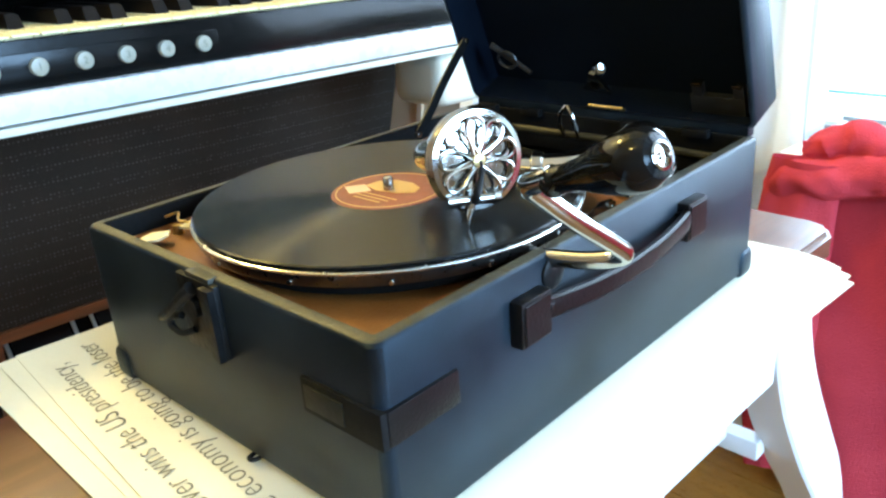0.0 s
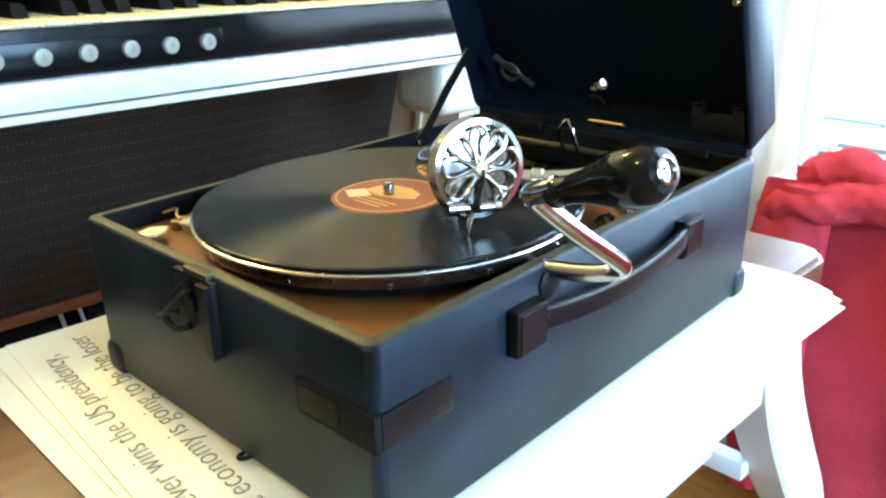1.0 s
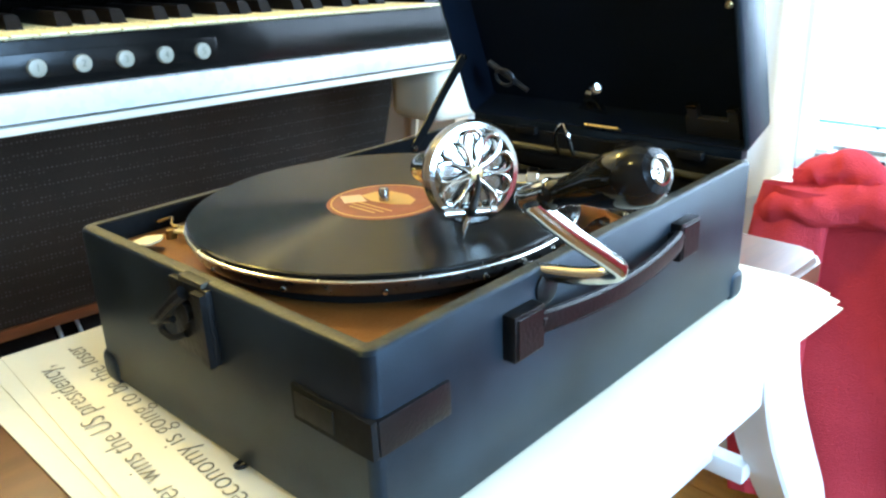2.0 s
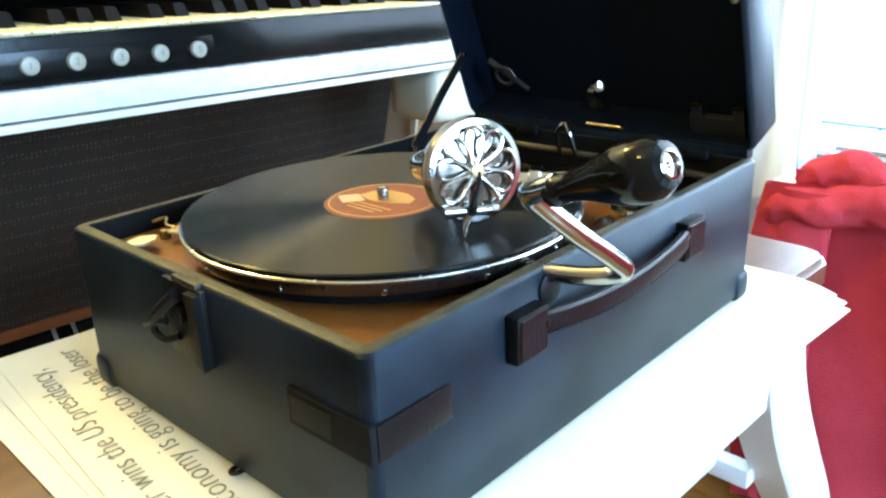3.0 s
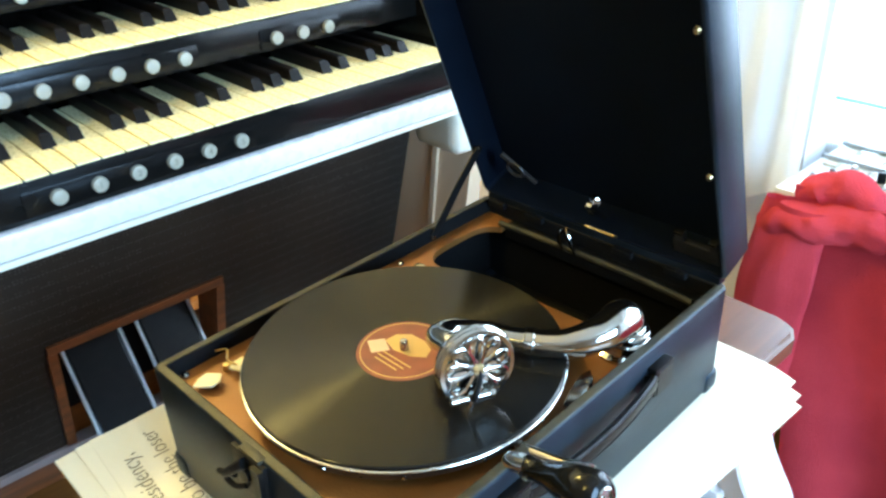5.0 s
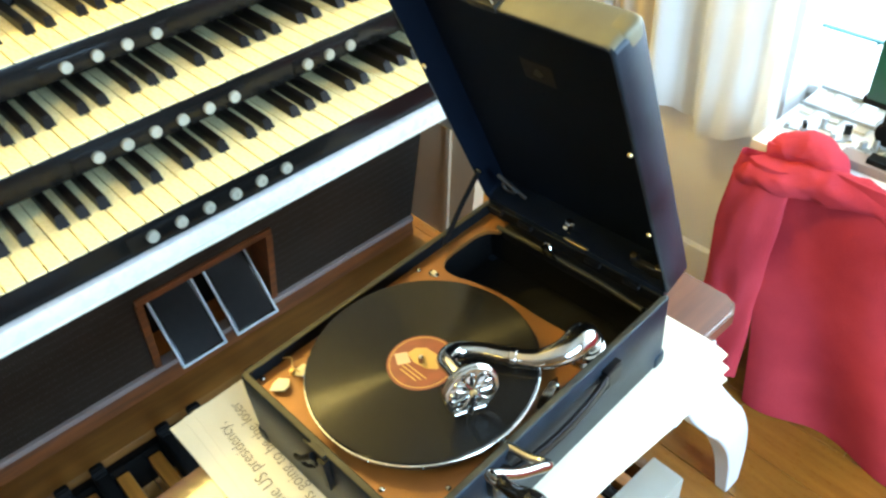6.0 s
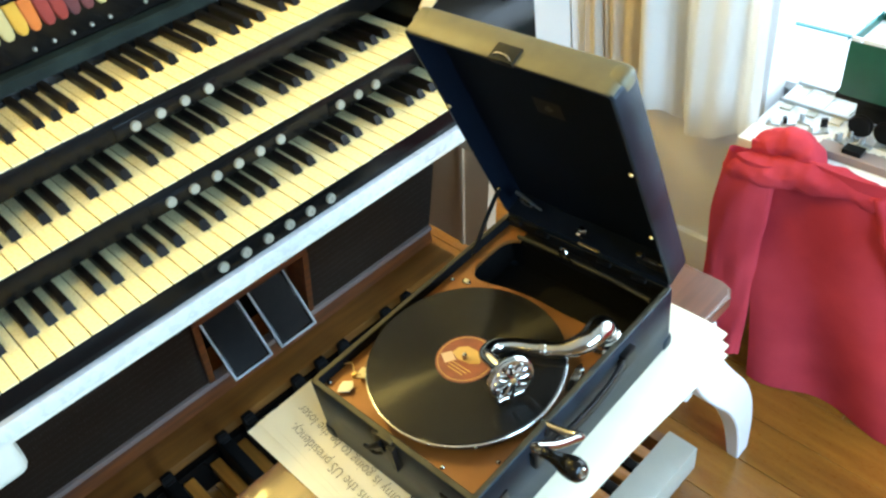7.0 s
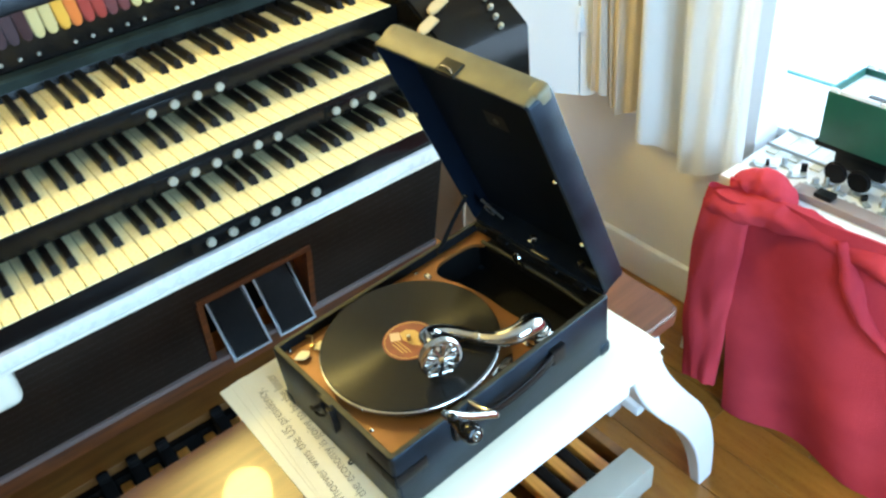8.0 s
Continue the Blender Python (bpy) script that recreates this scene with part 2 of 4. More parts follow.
    n = len(poly)
    for k in range(n):
        bm.faces.new((A[k], A[(k + 1) % n], B[(k + 1) % n], B[k]))
    bm.faces.new(A[::-1])
    bm.faces.new(B)
    if m is not None:
        bmesh.ops.transform(bm, matrix=m, verts=A + B)


def sheet(bm, fn, nu, nv, thick=0.0):
    """A grid of fn(u, v), with a back side when it has thickness."""
    g = [[bm.verts.new(fn(i / nu, j / nv)) for j in range(nv + 1)] for i in range(nu + 1)]
    fs = [bm.faces.new((g[i][j], g[i + 1][j], g[i + 1][j + 1], g[i][j + 1])) for i in range(nu) for j in range(nv)]
    if thick:
        bmesh.ops.recalc_face_normals(bm, faces=fs)
        bmesh.ops.solidify(bm, geom=fs, thickness=thick)


def to_mesh(name, bm, material, smooth=35):
    bmesh.ops.recalc_face_normals(bm, faces=bm.faces)
    me = bpy.data.meshes.new(name)
    bm.to_mesh(me)
    bm.free()
    for m in material if isinstance(material, (list, tuple)) else [material]:
        me.materials.append(m)
    if smooth:
        me.polygons.foreach_set("use_smooth", [True] * len(me.polygons))
        me.set_sharp_from_angle(angle=radians(smooth))
    return me


def part(name, bm, material, parent, label="", smooth=35):
    ob = new(name, to_mesh(name, bm, material, smooth))
    if parent is not None:
        ob.parent = parent
    return tagged(ob, label)


def bpart(name, lo, hi, material, parent, bev=0.002, label=""):
    bm = bmesh.new()
    box(bm, lo, hi, bev)
    return part(name, bm, material, parent, label)


def thing(name, m, label, category, group="", kind=""):
    ob = new(name)
    ob.empty_display_size = 0.05
    ob.matrix_world = m
    return tagged(ob, label, category, group, kind)


def setting(name, lo, hi, material, label, category, bev=0.0):
    bm = bmesh.new()
    box(bm, lo, hi, bev)
    return tagged(part(name, bm, material, None), label, category, kind="structure")


I4 = Matrix.Identity(4)
WALL_Y = 1.13

# ---- the room ----
tagged(part("floor", (lambda b: (box(b, (-2.0, -2.6, FLOOR - 0.06), (2.6, 1.6, FLOOR - 0.012)), b)[1])(bmesh.new()), M_WOOD_TAN, None), "varnished pine plank floor", "floor", kind="structure")
setting("wall_behind_organ", (-2.0, -2.6, FLOOR - 0.012), (-1.9, 1.6, CEIL), M_WALL, "plain pale painted wall behind the organ", "wall")
for tag, ya, yb, za, zb in (("near", -2.6, -0.6, FLOOR - 0.012, CEIL), ("end", 0.8, 1.6, FLOOR - 0.012, CEIL), ("below", -0.6, 0.8, FLOOR - 0.012, 0.1), ("above", -0.6, 0.8, 1.38, CEIL)):
    setting("wall_far_side_" + tag, (2.5, ya, za), (2.6, yb, zb), M_DIMWALL, "unseen wall by the side window, brown to dim the bounce", "wall")
win2 = tagged(thing("window_2", I4, "white-framed side window with bright daylight", "window"), kind="structure")
for ya, yb in ((-0.6, -0.55), (0.075, 0.125), (0.75, 0.8)):
    bpart("window_frame", (2.52, ya, 0.1), (2.57, yb, 1.38), M_WHITE, win2, 0.004)
for za, zb in ((0.1, 0.15), (1.33, 1.38)):
    for ya, yb in ((-0.55, 0.075), (0.125, 0.75)):
        bpart("window_rail", (2.522, ya, za), (2.568, yb, zb), M_WHITE, win2, 0.004)
bm = bmesh.new()
box(bm, (4.5, -4, -2.5), (4.52, 4, 5))
tagged(part("backdrop_side", bm, M_OUT, None, "", 0), "bright overcast daylight outside the side window", "backdrop", kind="structure")
setting("wall_back", (-1.9, -2.6, FLOOR - 0.012), (2.5, -2.5, CEIL), M_DIMWALL, "unseen wall, brown to dim the bounce", "wall")
setting("ceiling", (-2.0, -2.6, CEIL), (2.6, 1.6, CEIL + 0.08), M_CEIL, "plain unseen ceiling, greyed to dim the bounce", "ceiling")
# window wall: a pier by the organ, then a bay with the window
WX0, WX1, SILL, HEAD = -0.27, 1.75, -0.06, 1.45
setting("wall_window_pier", (-1.9, WALL_Y, FLOOR - 0.012), (WX0, WALL_Y + 0.08, CEIL), M_WALL, "white painted wall beside the window", "wall")
setting("wall_window_side", (WX1, WALL_Y, FLOOR - 0.012), (2.5, WALL_Y + 0.08, CEIL), M_WALL, "white painted wall beside the window", "wall")
setting("wall_below_window", (WX0, WALL_Y, FLOOR - 0.012), (WX1, WALL_Y + 0.08, SILL - 0.03), M_WALL, "white painted wall below the window", "wall")
setting("wall_above_window", (WX0, WALL_Y, HEAD), (WX1, WALL_Y + 0.08, CEIL), M_WALL, "white painted wall above the window", "wall")
setting("baseboard", (-1.9, WALL_Y - 0.018, FLOOR), (WX0 + 0.02, WALL_Y, FLOOR + 0.11), M_WHITE, "white painted wooden baseboard", "baseboard", 0.004)

# ---- the organ ----
KEY, OCT = 0.0226, 0.1585
Y0, Y1 = -0.318, 0.497
organ = thing("organ_console", I4, "black three-manual electric organ console with white rail and ivory keys", "organ")
# case: knee panel, key desk, end cheeks
KX = -0.80
PY0, PY1, PZ0 = 0.020, 0.294, -0.158   # opening for the swell pedals
KSLOPE, KEND, KBOT = 0.27, 0.665, -0.372   # the knee panel leans back towards the floor


def knee_x(z):
    return KX + KSLOPE * (z + 0.15)


def leaning(bm, ya, yb, za, zb, front=0.0, back=-0.02):
    """A slab lying in the leaning plane of the knee panel."""
    A = [bm.verts.new((knee_x(z) + d, y, z)) for y in (ya, yb) for z, d in ((za, back), (za, front), (zb, front), (zb, back))]
    for k in range(4):
        bm.faces.new((A[k], A[(k + 1) % 4], A[4 + (k + 1) % 4], A[4 + k]))
    bm.faces.new(A[3::-1])
    bm.faces.new(A[4:])


bm = bmesh.new()
leaning(bm, -1.3, PY0, KBOT, 0.146)
leaning(bm, PY1, KEND, KBOT, 0.146)
leaning(bm, PY0, PY1, PZ0, 0.146)
part("knee_panel", bm, M_GRILLE, organ, "dark brown speaker-cloth knee panel", 0)
KB = knee_x(KBOT)
bpart("key_desk", (-1.0, -0.80, 0.146), (-0.470, 0.62, 0.176), M_BLACKP, organ, 0.002)
bpart("white_rail", (-0.474, -0.80, 0.1535), (-0.452, 0.56, 0.1775), M_RAIL, organ, 0.004, "white gloss-painted front rail")
bpart("rail_bead", (-0.470, -0.80, 0.144), (-0.456, 0.55, 0.1515), M_CREAM, organ, 0.003, "cream bead under the rail")
bpart("base_moulding", (KB - 0.02, -1.3, KBOT - 0.013), (KB + 0.009, KEND, KBOT), M_SHADEW, organ, 0.003, "worn pinkish-white base moulding with shade in its colour")
bpart("base_rail", (KB - 0.03, -1.3, -0.428), (KB + 0.003, KEND, KBOT - 0.0135), M_WOOD_FRAME, organ, 0.003, "orange-brown base rail")
bpart("toe_board", (KB - 0.03, -1.3, -0.475), (-0.780, KEND, -0.4285), M_WOOD_TAN, organ, 0.004, "tan wooden toe board")
bpart("plinth", (-1.08, -1.3, FLOOR), (-1.052, 0.70, -0.36), M_WOOD_TAN, organ)
bpart("back_case", (-1.12, -1.3, 0.176), (-1.0, 0.62, 0.56), M_BLACKP, organ)
SHARP_AFTER = (0, 1, 3, 4, 5)   # white keys that a sharp follows, from C


def key_meshes():
    bm = bmesh.new()
    box(bm, (0.014, 0.0007, -0.020), (0.166, KEY - 0.0007, -0.0022), 0)
    lo = len(bm.faces)
    box(bm, (-0.003, 0.0007, -0.0022), (0.166, KEY - 0.0007, 0), 0.0007, 1)
    for i, f in enumerate(bm.faces):
        f.material_index = 0 if i < lo else 1
    w = to_mesh("white_key", bm, [M_IVORY, M_IVORY], 30)
    bm = bmesh.new()
    A = [bm.verts.new(p) for p in ((-0.002, -0.0070, -0.002), (0.112, -0.0070, -0.002), (0.112, 0.0070, -0.002), (-0.002, 0.0070, -0.002))]
    B = [bm.verts.new(p) for p in ((0.007, -0.0056, 0.0125), (0.112, -0.0056, 0.0125), (0.112, 0.0056, 0.0125), (0.007, 0.0056, 0.0125))]
    for k in range(4):
        bm.faces.new((A[k], A[(k + 1) % 4], B[(k + 1) % 4], B[k]))
    bm.faces.new(B)
    bm.faces.new(A[::-1])
    es = [e for e in bm.edges if all(v.co.z > 0.01 for v in e.verts)]
    bmesh.ops.bevel(bm, geom=es, offset=0.0012, segments=2, affect="EDGES")
    return w, to_mesh("black_key", bm, M_EBONY, 40)


WKEY, BKEY = key_meshes()
MANUALS = ((-0.455, 0.222), (-0.552, 0.290), (-0.650, 0.362))
rk = random.Random(4)
for fx, fz in MANUALS:
    man = bpart("manual", (fx - 0.170, Y0 - 0.004, fz - 0.034), (fx - 0.018, Y1 + 0.004, fz - 0.021), M_BLACKP, organ, 0.0, "keyboard of ivory naturals and black sharps")
    for k in range(36):
        y = Y0 + k * KEY * OCT / (7 * KEY)
        o = new("white_key", WKEY)
        o.parent, o.matrix_basis = man, Matrix.Translation((fx, y, fz + rk.uniform(-0.0004, 0.0003))) @ Matrix.Diagonal((-1, OCT / (7 * KEY), 1, 1))
        if k < 35 and k % 7 in SHARP_AFTER:
            off = {0: -0.0016, 1: 0.0016, 3: -0.0022, 4: 0, 5: 0.0022}[k % 7]
            o = new("black_key", BKEY)
            o.parent, o.matrix_basis = man, Matrix.Translation((fx - 0.0565, y + OCT / 7 + off, fz)) @ Matrix.Diagonal((-1, 1, 1, 1))
# slips below each manual, with thumb pistons
SLIPS = ((-0.461, 0.178, 0.2175), (-0.553, 0.250, 0.2855), (-0.653, 0.320, 0.3575))
for i, (fx, z0, z1) in enumerate(SLIPS):
    slip = bpart("key_slip", (fx - 0.012, Y0 - 0.03, z0), (fx, Y1 + 0.02, z1), M_BLACKP, organ, 0.0015)
    if i:
        bpart("slip_shelf", (fx - 0.06, Y0 - 0.02, z0 - 0.004), (fx - 0.013, Y1 + 0.01, z0 + 0.006), M_BLACKP, organ, 0.001)


def piston_mesh():
    bm = bmesh.new()
    lathe(bm, [(0.0075, -0.004), (0.0075, 0.0035), (0.0068, 0.0048), (0.0052, 0.0052), (0, 0.0050)], 20, pose(0, 0, 0, 0, 90, 0))
    return to_mesh("piston", bm, M_PISTON, 40)


M_PISTON = mat("ivory_piston", (0.28, 0.26, 0.20), 0.4, var=0.1, bump=0.03)
PIST = piston_mesh()
PZ = (0.1955, 0.2635, 0.333)
spots = [[0.002 + 0.0370 * k for k in range(6)], [0.001 + 0.0367 * k for k in range(6)] + [0.298, 0.334, 0.370], [0.029 + 0.0397 * k for k in range(4)]]
for (fx, _, _), pz, ys in zip(SLIPS, PZ, spots):
    blk = bpart("piston_block", (fx, ys[0] - 0.03, pz - 0.0115), (fx + 0.0022, ys[5 if len(ys) > 5 else 3] + 0.017, pz + 0.0115), M_BLACKP, organ, 0.0008, "black piston block")
    if len(ys) > 6:
        bpart("piston_block", (fx, ys[6] - 0.02, pz - 0.0115), (fx + 0.0022, ys[8] + 0.017, pz + 0.0115), M_BLACKP, organ, 0.0008, "black piston block")
    for k, y in enumerate(ys):
        o = new("piston", PIST)
        o.parent, o.location = organ, (fx + 0.002, y, pz)
        if pz < 0.2 and k:
            c = bpy.data.curves.new("numeral", "FONT")
            c.body, c.size, c.align_x, c.align_y, c.extrude = str(k), 0.0085, "CENTER", "CENTER", 0.0002
            c.materials.append(M_INK)
            t = new("numeral", c)
            t.parent, t.matrix_basis = o, pose(0.0055, 0, 0, 90, 0, 90)

# ---- the bench and the newspapers ----
TILT_B = pose(0, 0, 0.001, 1.4, 0, 0)
bench = thing("organ_bench", TILT_B, "red-brown wooden organ bench with white painted apron and curved legs", "bench")
bm = bmesh.new()
poly = [(-0.305, -0.85), (-0.003, -0.85), (-0.003, 0.531), (-0.012, 0.547), (-0.03, 0.554), (-0.275, 0.554), (-0.295, 0.547), (-0.305, 0.531)]
prism(bm, poly, -0.034, -0.006)
bmesh.ops.bevel(bm, geom=[e for e in bm.edges if abs(e.verts[0].co.z - e.verts[1].co.z) < 1e-5], offset=0.005, segments=3, affect="EDGES")
part("bench_top", bm, M_WOOD_RED, bench, "polished red-brown seat board")
for x in (-0.018, -0.290):
    bpart("apron", (x, -0.68, -0.114), (x + 0.018, 0.428, -0.036), M_WHITE, bench, 0.003, "white painted apron")
for y in (0.44, -0.74):
    bpart("end_apron", (-0.248, y, -0.100), (-0.045, y + 0.018, -0.036), M_WHITE, bench, 0.003, "white painted apron")
for x in (-0.0225, -0.272):
    for s in (1, -1):
        pts = spline([(x, 0.463, -0.036), (x, 0.475, -0.10), (x, 0.503, -0.165), (x, 0.552, -0.245), (x, 0.610, -0.33), (x, 0.650, -0.41), (x, 0.677, -0.50), (x, 0.692, -0.603)], 6)
        if s < 0:
            pts = [Vector((p.x, -0.28 - p.y, p.z)) for p in pts]
            pts[-1].z = -0.578
        bm = bmesh.new()
        sweep(bm, pts, [1, 1, 1, 1, 0.96, 0.88, 0.74, 0.56], prof=[(0.021, 0.031), (0.018, 0.034), (-0.018, 0.034), (-0.021, 0.031), (-0.021, -0.031), (-0.018, -0.034), (0.018, -0.034), (0.021, -0.031)], ref=(1, 0, 0))
        part("leg", bm, M_LEGW, bench, "curved white painted leg")
bpart("stretcher", (-0.262, 0.492, -0.252), (-0.036, 0.512, -0.230), M_WHITE, bench, 0.003, "white painted cross rail")
bpart("stretcher", (-0.088, -0.72, -0.236), (-0.068, 0.491, -0.214), M_WHITE, bench, 0.003, "white painted long rail")

paper_group = "newspapers under the gramophone"


def newspaper(z, x0, x1, y0, y1, turn, droop, label, wob):
    rr = random.Random(int(wob * 1000))
    ph = rr.uniform(0, 6)

    def fn(u, v):
        x, y = x0 + (x1 - x0) * u, y0 + (y1 - y0) * v
        zz = z + 0.0012 * math.sin(9 * v + ph) * math.sin(5 * u + ph) * (0.3 + 0.7 * abs(2 * u - 1))
        over = max(0, x - 0.0)
        zz -= droop * over * over / 0.0025 * 0.012
        zz = max(zz, z - 0.0004) if over <= 0 else zz
        corner = max(0, (u - 0.6) / 0.4) * max(0, (v - 0.75) / 0.25)
        return Vector((x, y, zz + 0.004 * corner * wob))
    bm = bmesh.new()
    sheet(bm, fn, 40, 40, 0.0009)
    o = part("newspaper", bm, M_PAPER, None, "", 60)
    o.matrix_world = TILT_B @ pose(0, 0, 0, 0, 0, turn)
    bm = bmesh.new()
    sheet(bm, lambda u, v: fn(0.012 + 0.976 * u, 0.006 + 0.985 * v) + Vector((0, 0, -0.0007)), 30, 30)
    part("inner_page", bm, M_PAPER, o, "", 60)
    return tagged(o, label, "newspaper", paper_group)


newspaper(-0.0048, -0.375, 0.038, -0.078, 0.466, 1.0, 1.0, "folded newspaper spread under the gramophone", 0.3)
newspaper(-0.0032, -0.372, 0.040, -0.070, 0.446, -0.6, 0.8, "folded newspaper fanned out on the bench", 1.0)
top_news = newspaper(-0.0016, -0.370, 0.034, -0.070, 0.430, -2.6, 0.5, "newspaper with a black serif headline on the bench", 0.6)
for body, x, y in (("Whoever wins the US presidency,", -0.328, -0.0525), ("the economy is going to be the loser", -0.346, -0.0265)):
    c = bpy.data.curves.new("headline", "FONT")
    c.body, c.size, c.align_x, c.align_y, c.extrude, c.offset = body, 0.0200, "RIGHT", "CENTER", 0.0001, -0.00035
    c.materials.append(M_INK)
    t = new("headline", c)
    t.parent = top_news
    t.matrix_basis = pose(x, y, 0.0001, 0, 0, 180.2) @ Matrix.Diagonal((0.96, 1.10, 1, 1))

# ---- the gramophone ----
GRAM = TILT_B @ pose(0, 0, 0.0, 0, 0, 2.3)
W, L, H = 0.279, 0.396, 0.113
gram = thing("portable_gramophone", GRAM, "open black leathercloth portable gramophone playing a record", "gramophone")

def tray(depth, LL, wall, zb, zt, rad, seg=5, muted=False):
    """An open box with rounded upright corners: outer size from (-W, 0) to (0, LL)."""
    def loop(ins, r):
        x0, x1, y0, y1 = -W + ins, -ins, ins, LL - ins
        pts = []
        for cx, cy, a0 in ((x1 - r, y0 + r, -90), (x1 - r, y1 - r, 0), (x0 + r, y1 - r, 90), (x0 + r, y0 + r, 180)):
            for k in range(seg + 1):
                a = radians(a0 + 90 * k / seg)
                pts.append((cx + r * math.cos(a), cy + r * math.sin(a)))
        return pts
    bm = bmesh.new()
    b = 0.003
    specs = [(0.002, rad, zb), (0, rad, zb + b), (0, rad, zt - 0.0025), (0.0012, rad, zt - 0.0006), (0.0025, rad, zt), (wall - 0.001, max(rad - wall, 0.002), zt), (wall, max(rad - wall, 0.002), zt - 0.001), (wall, max(rad - wall, 0.002), zb + depth)]
    rings = [[bm.verts.new((x, y, z)) for x, y in loop(i, r)] for i, r, z in specs]
    n = len(rings[0])
    for j, (A, B) in enumerate(zip(rings, rings[1:])):
        for k in range(n):
            f = bm.faces.new((A[k], A[(k + 1) % n], B[(k + 1) % n], B[k]))
            f.material_index = 1 if j in (3, 4) else (2 if j > 4 else 0)
            # faces at the top end take the fourth material, olive on the lid
            if muted and j < 3 and min(v.co.y for v in f.verts) > LL - rad * 0.5:
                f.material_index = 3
    bm.faces.new(rings[0][::-1])
    f = bm.faces.new(rings[-1])
    f.material_index = 2
    return bm


base = part("case_base", tray(0.02, L, 0.009, 0.003, H, 0.007), [M_REXINE, M_RIM, M_CAVITY], gram, "black leathercloth case base with worn olive rim")
# lid, hinged at the far end and leaning forward
LEAN_L = 20.3
LL = 0.381
lid = part("lid", tray(0.004, LL, 0.005, 0.0, 0.040, 0.009, muted=True), [M_REXINE, M_REXINE, M_LIDIN, M_OLIVE], gram, "open black lid with dark lining")
# the lid's own y runs up from the hinge; its open side faces the record
LID = Matrix.Translation((0, L - 0.006, H + 0.004)) @ pose(0, 0, 0, 90 + LEAN_L, 0, 0) @ Matrix.Translation((0, 0, -0.040))
lid.matrix_basis = LID
# motor board with the curved edge of the horn mouth
edge = [Vector((x, y, 0)) for x, y in ((-0.007, 0.300), (-0.025, 0.291), (-0.06, 0.288), (-0.10, 0.286), (-0.147, 0.286), (-0.19, 0.280), (-0.215, 0.273), (-0.233, 0.271), (-0.246, 0.278), (-0.253, 0.294), (-0.254, 0.325), (-0.253, 0.346), (-0.247, 0.360), (-0.236, 0.367))]
bm = bmesh.new()
prism(bm, [(-0.272, 0.0075), (-0.007, 0.0075)] + [(p.x, p.y) for p in spline(edge, 3)] + [(-0.236, 0.3885), (-0.272, 0.3885)], 0.092, 0.098)
part("motor_board", bm, M_BOARD, gram, "copper-brown motor board", 20)
bpart("horn_mouth_frame", (-0.2355, 0.372, 0.085), (-0.009, 0.388, 0.0985), M_DARKMETAL, gram, 0.002)
CX, CY, RR = -0.136, 0.140, 0.1245
# the edge's dark reflection is put into its colour; the lip stays bright nickel
bm = bmesh.new()
lathe(bm, [(0, 0.1080), (0.110, 0.1075), (0.1208, 0.1078), (0.1226, 0.1086), (0.1233, 0.1100), (0.1236, 0.1152), (0, 0.1152)], 96, pose(CX, CY, 0))
table_disc = part("turntable", bm, M_NICKEL_REFL, gram, "nickel-edged turntable with a dark reflection in the edge's colour")
bm = bmesh.new()
lathe(bm, [(0, 0.1153), (0.1236, 0.1153), (0.1249, 0.1156), (0.1257, 0.1163), (0.1260, 0.1171), (0.1256, 0.1178), (0.1245, 0.1183), (0.116, 0.1185), (0, 0.1185)], 128, pose(CX, CY, 0))
part("turntable_lip", bm, M_LIP, table_disc, "bright nickel lip")
# a black disc stands in for the shadow under the turntable
bm = bmesh.new()
lathe(bm, [(0, 0.0995), (0.112, 0.0995), (0.114, 0.1083), (0, 0.1078)], 64, pose(CX, CY, 0))
part("turntable_shade_disc", bm, M_UNDERSHADE, gram)

record = thing("gramophone_record", GRAM @ pose(CX, CY, 0.1187), "black ten-inch shellac record with an orange-red label", "record")
bm = bmesh.new()
lathe(bm, [(0, 0), (RR - 0.002, 0), (RR, 0.0006), (RR, 0.0016), (RR - 0.0012, 0.0024), (0.121, 0.0023), (0.0455, 0.0021), (0.0385, 0.0019), (0, 0.0020)], 128)
disc = part("disc", bm, M_RECORD, record, "grooved black shellac disc")
bm = bmesh.new()
lathe(bm, [(0, 0.0023), (0.0370, 0.0023), (0.0376, 0.0018)], 64)
lab = part("label", bm, M_LABEL, record, "orange-red paper label")


# printing on the label
bm = bmesh.new()
prism(bm, [(-0.020, -0.002), (-0.006, -0.006), (0.010, -0.003), (0.020, 0.004), (0.016, 0.013), (0.004, 0.018), (-0.010, 0.017), (-0.019, 0.009)], 0.0022, 0.0025)
part("picture_patch", bm, M_LABELGOLD, lab, "gold printed patch", 0)
bm = bmesh.new()
prism(bm, [(-0.030, -0.012), (-0.016, -0.020), (-0.008, -0.008), (-0.022, -0.001)], 0.0022, 0.0025)
part("sticker", bm, M_LABELPALE, lab, "pale paper sticker", 0)
bm = bmesh.new()
for k in range(3):
    prism(bm, [(-0.014 + 0.002 * k, -0.013 - 0.0045 * k), (0.020 - 0.003 * k, -0.013 - 0.0045 * k), (0.020 - 0.003 * k, -0.0118 - 0.0045 * k), (-0.014 + 0.002 * k, -0.0118 - 0.0045 * k)], 0.0022, 0.00245)
part("print_bars", bm, M_LABELGOLD, lab, "gold print lines", 0)
bm = bmesh.new()
lathe(bm, [(0.0340, 0.0022), (0.0340, 0.0025), (0.0348, 0.0025), (0.0348, 0.0022)], 64)
part("label_ring", bm, M_LABELGOLD, lab, "thin gold ring", 0)
bm = bmesh.new()
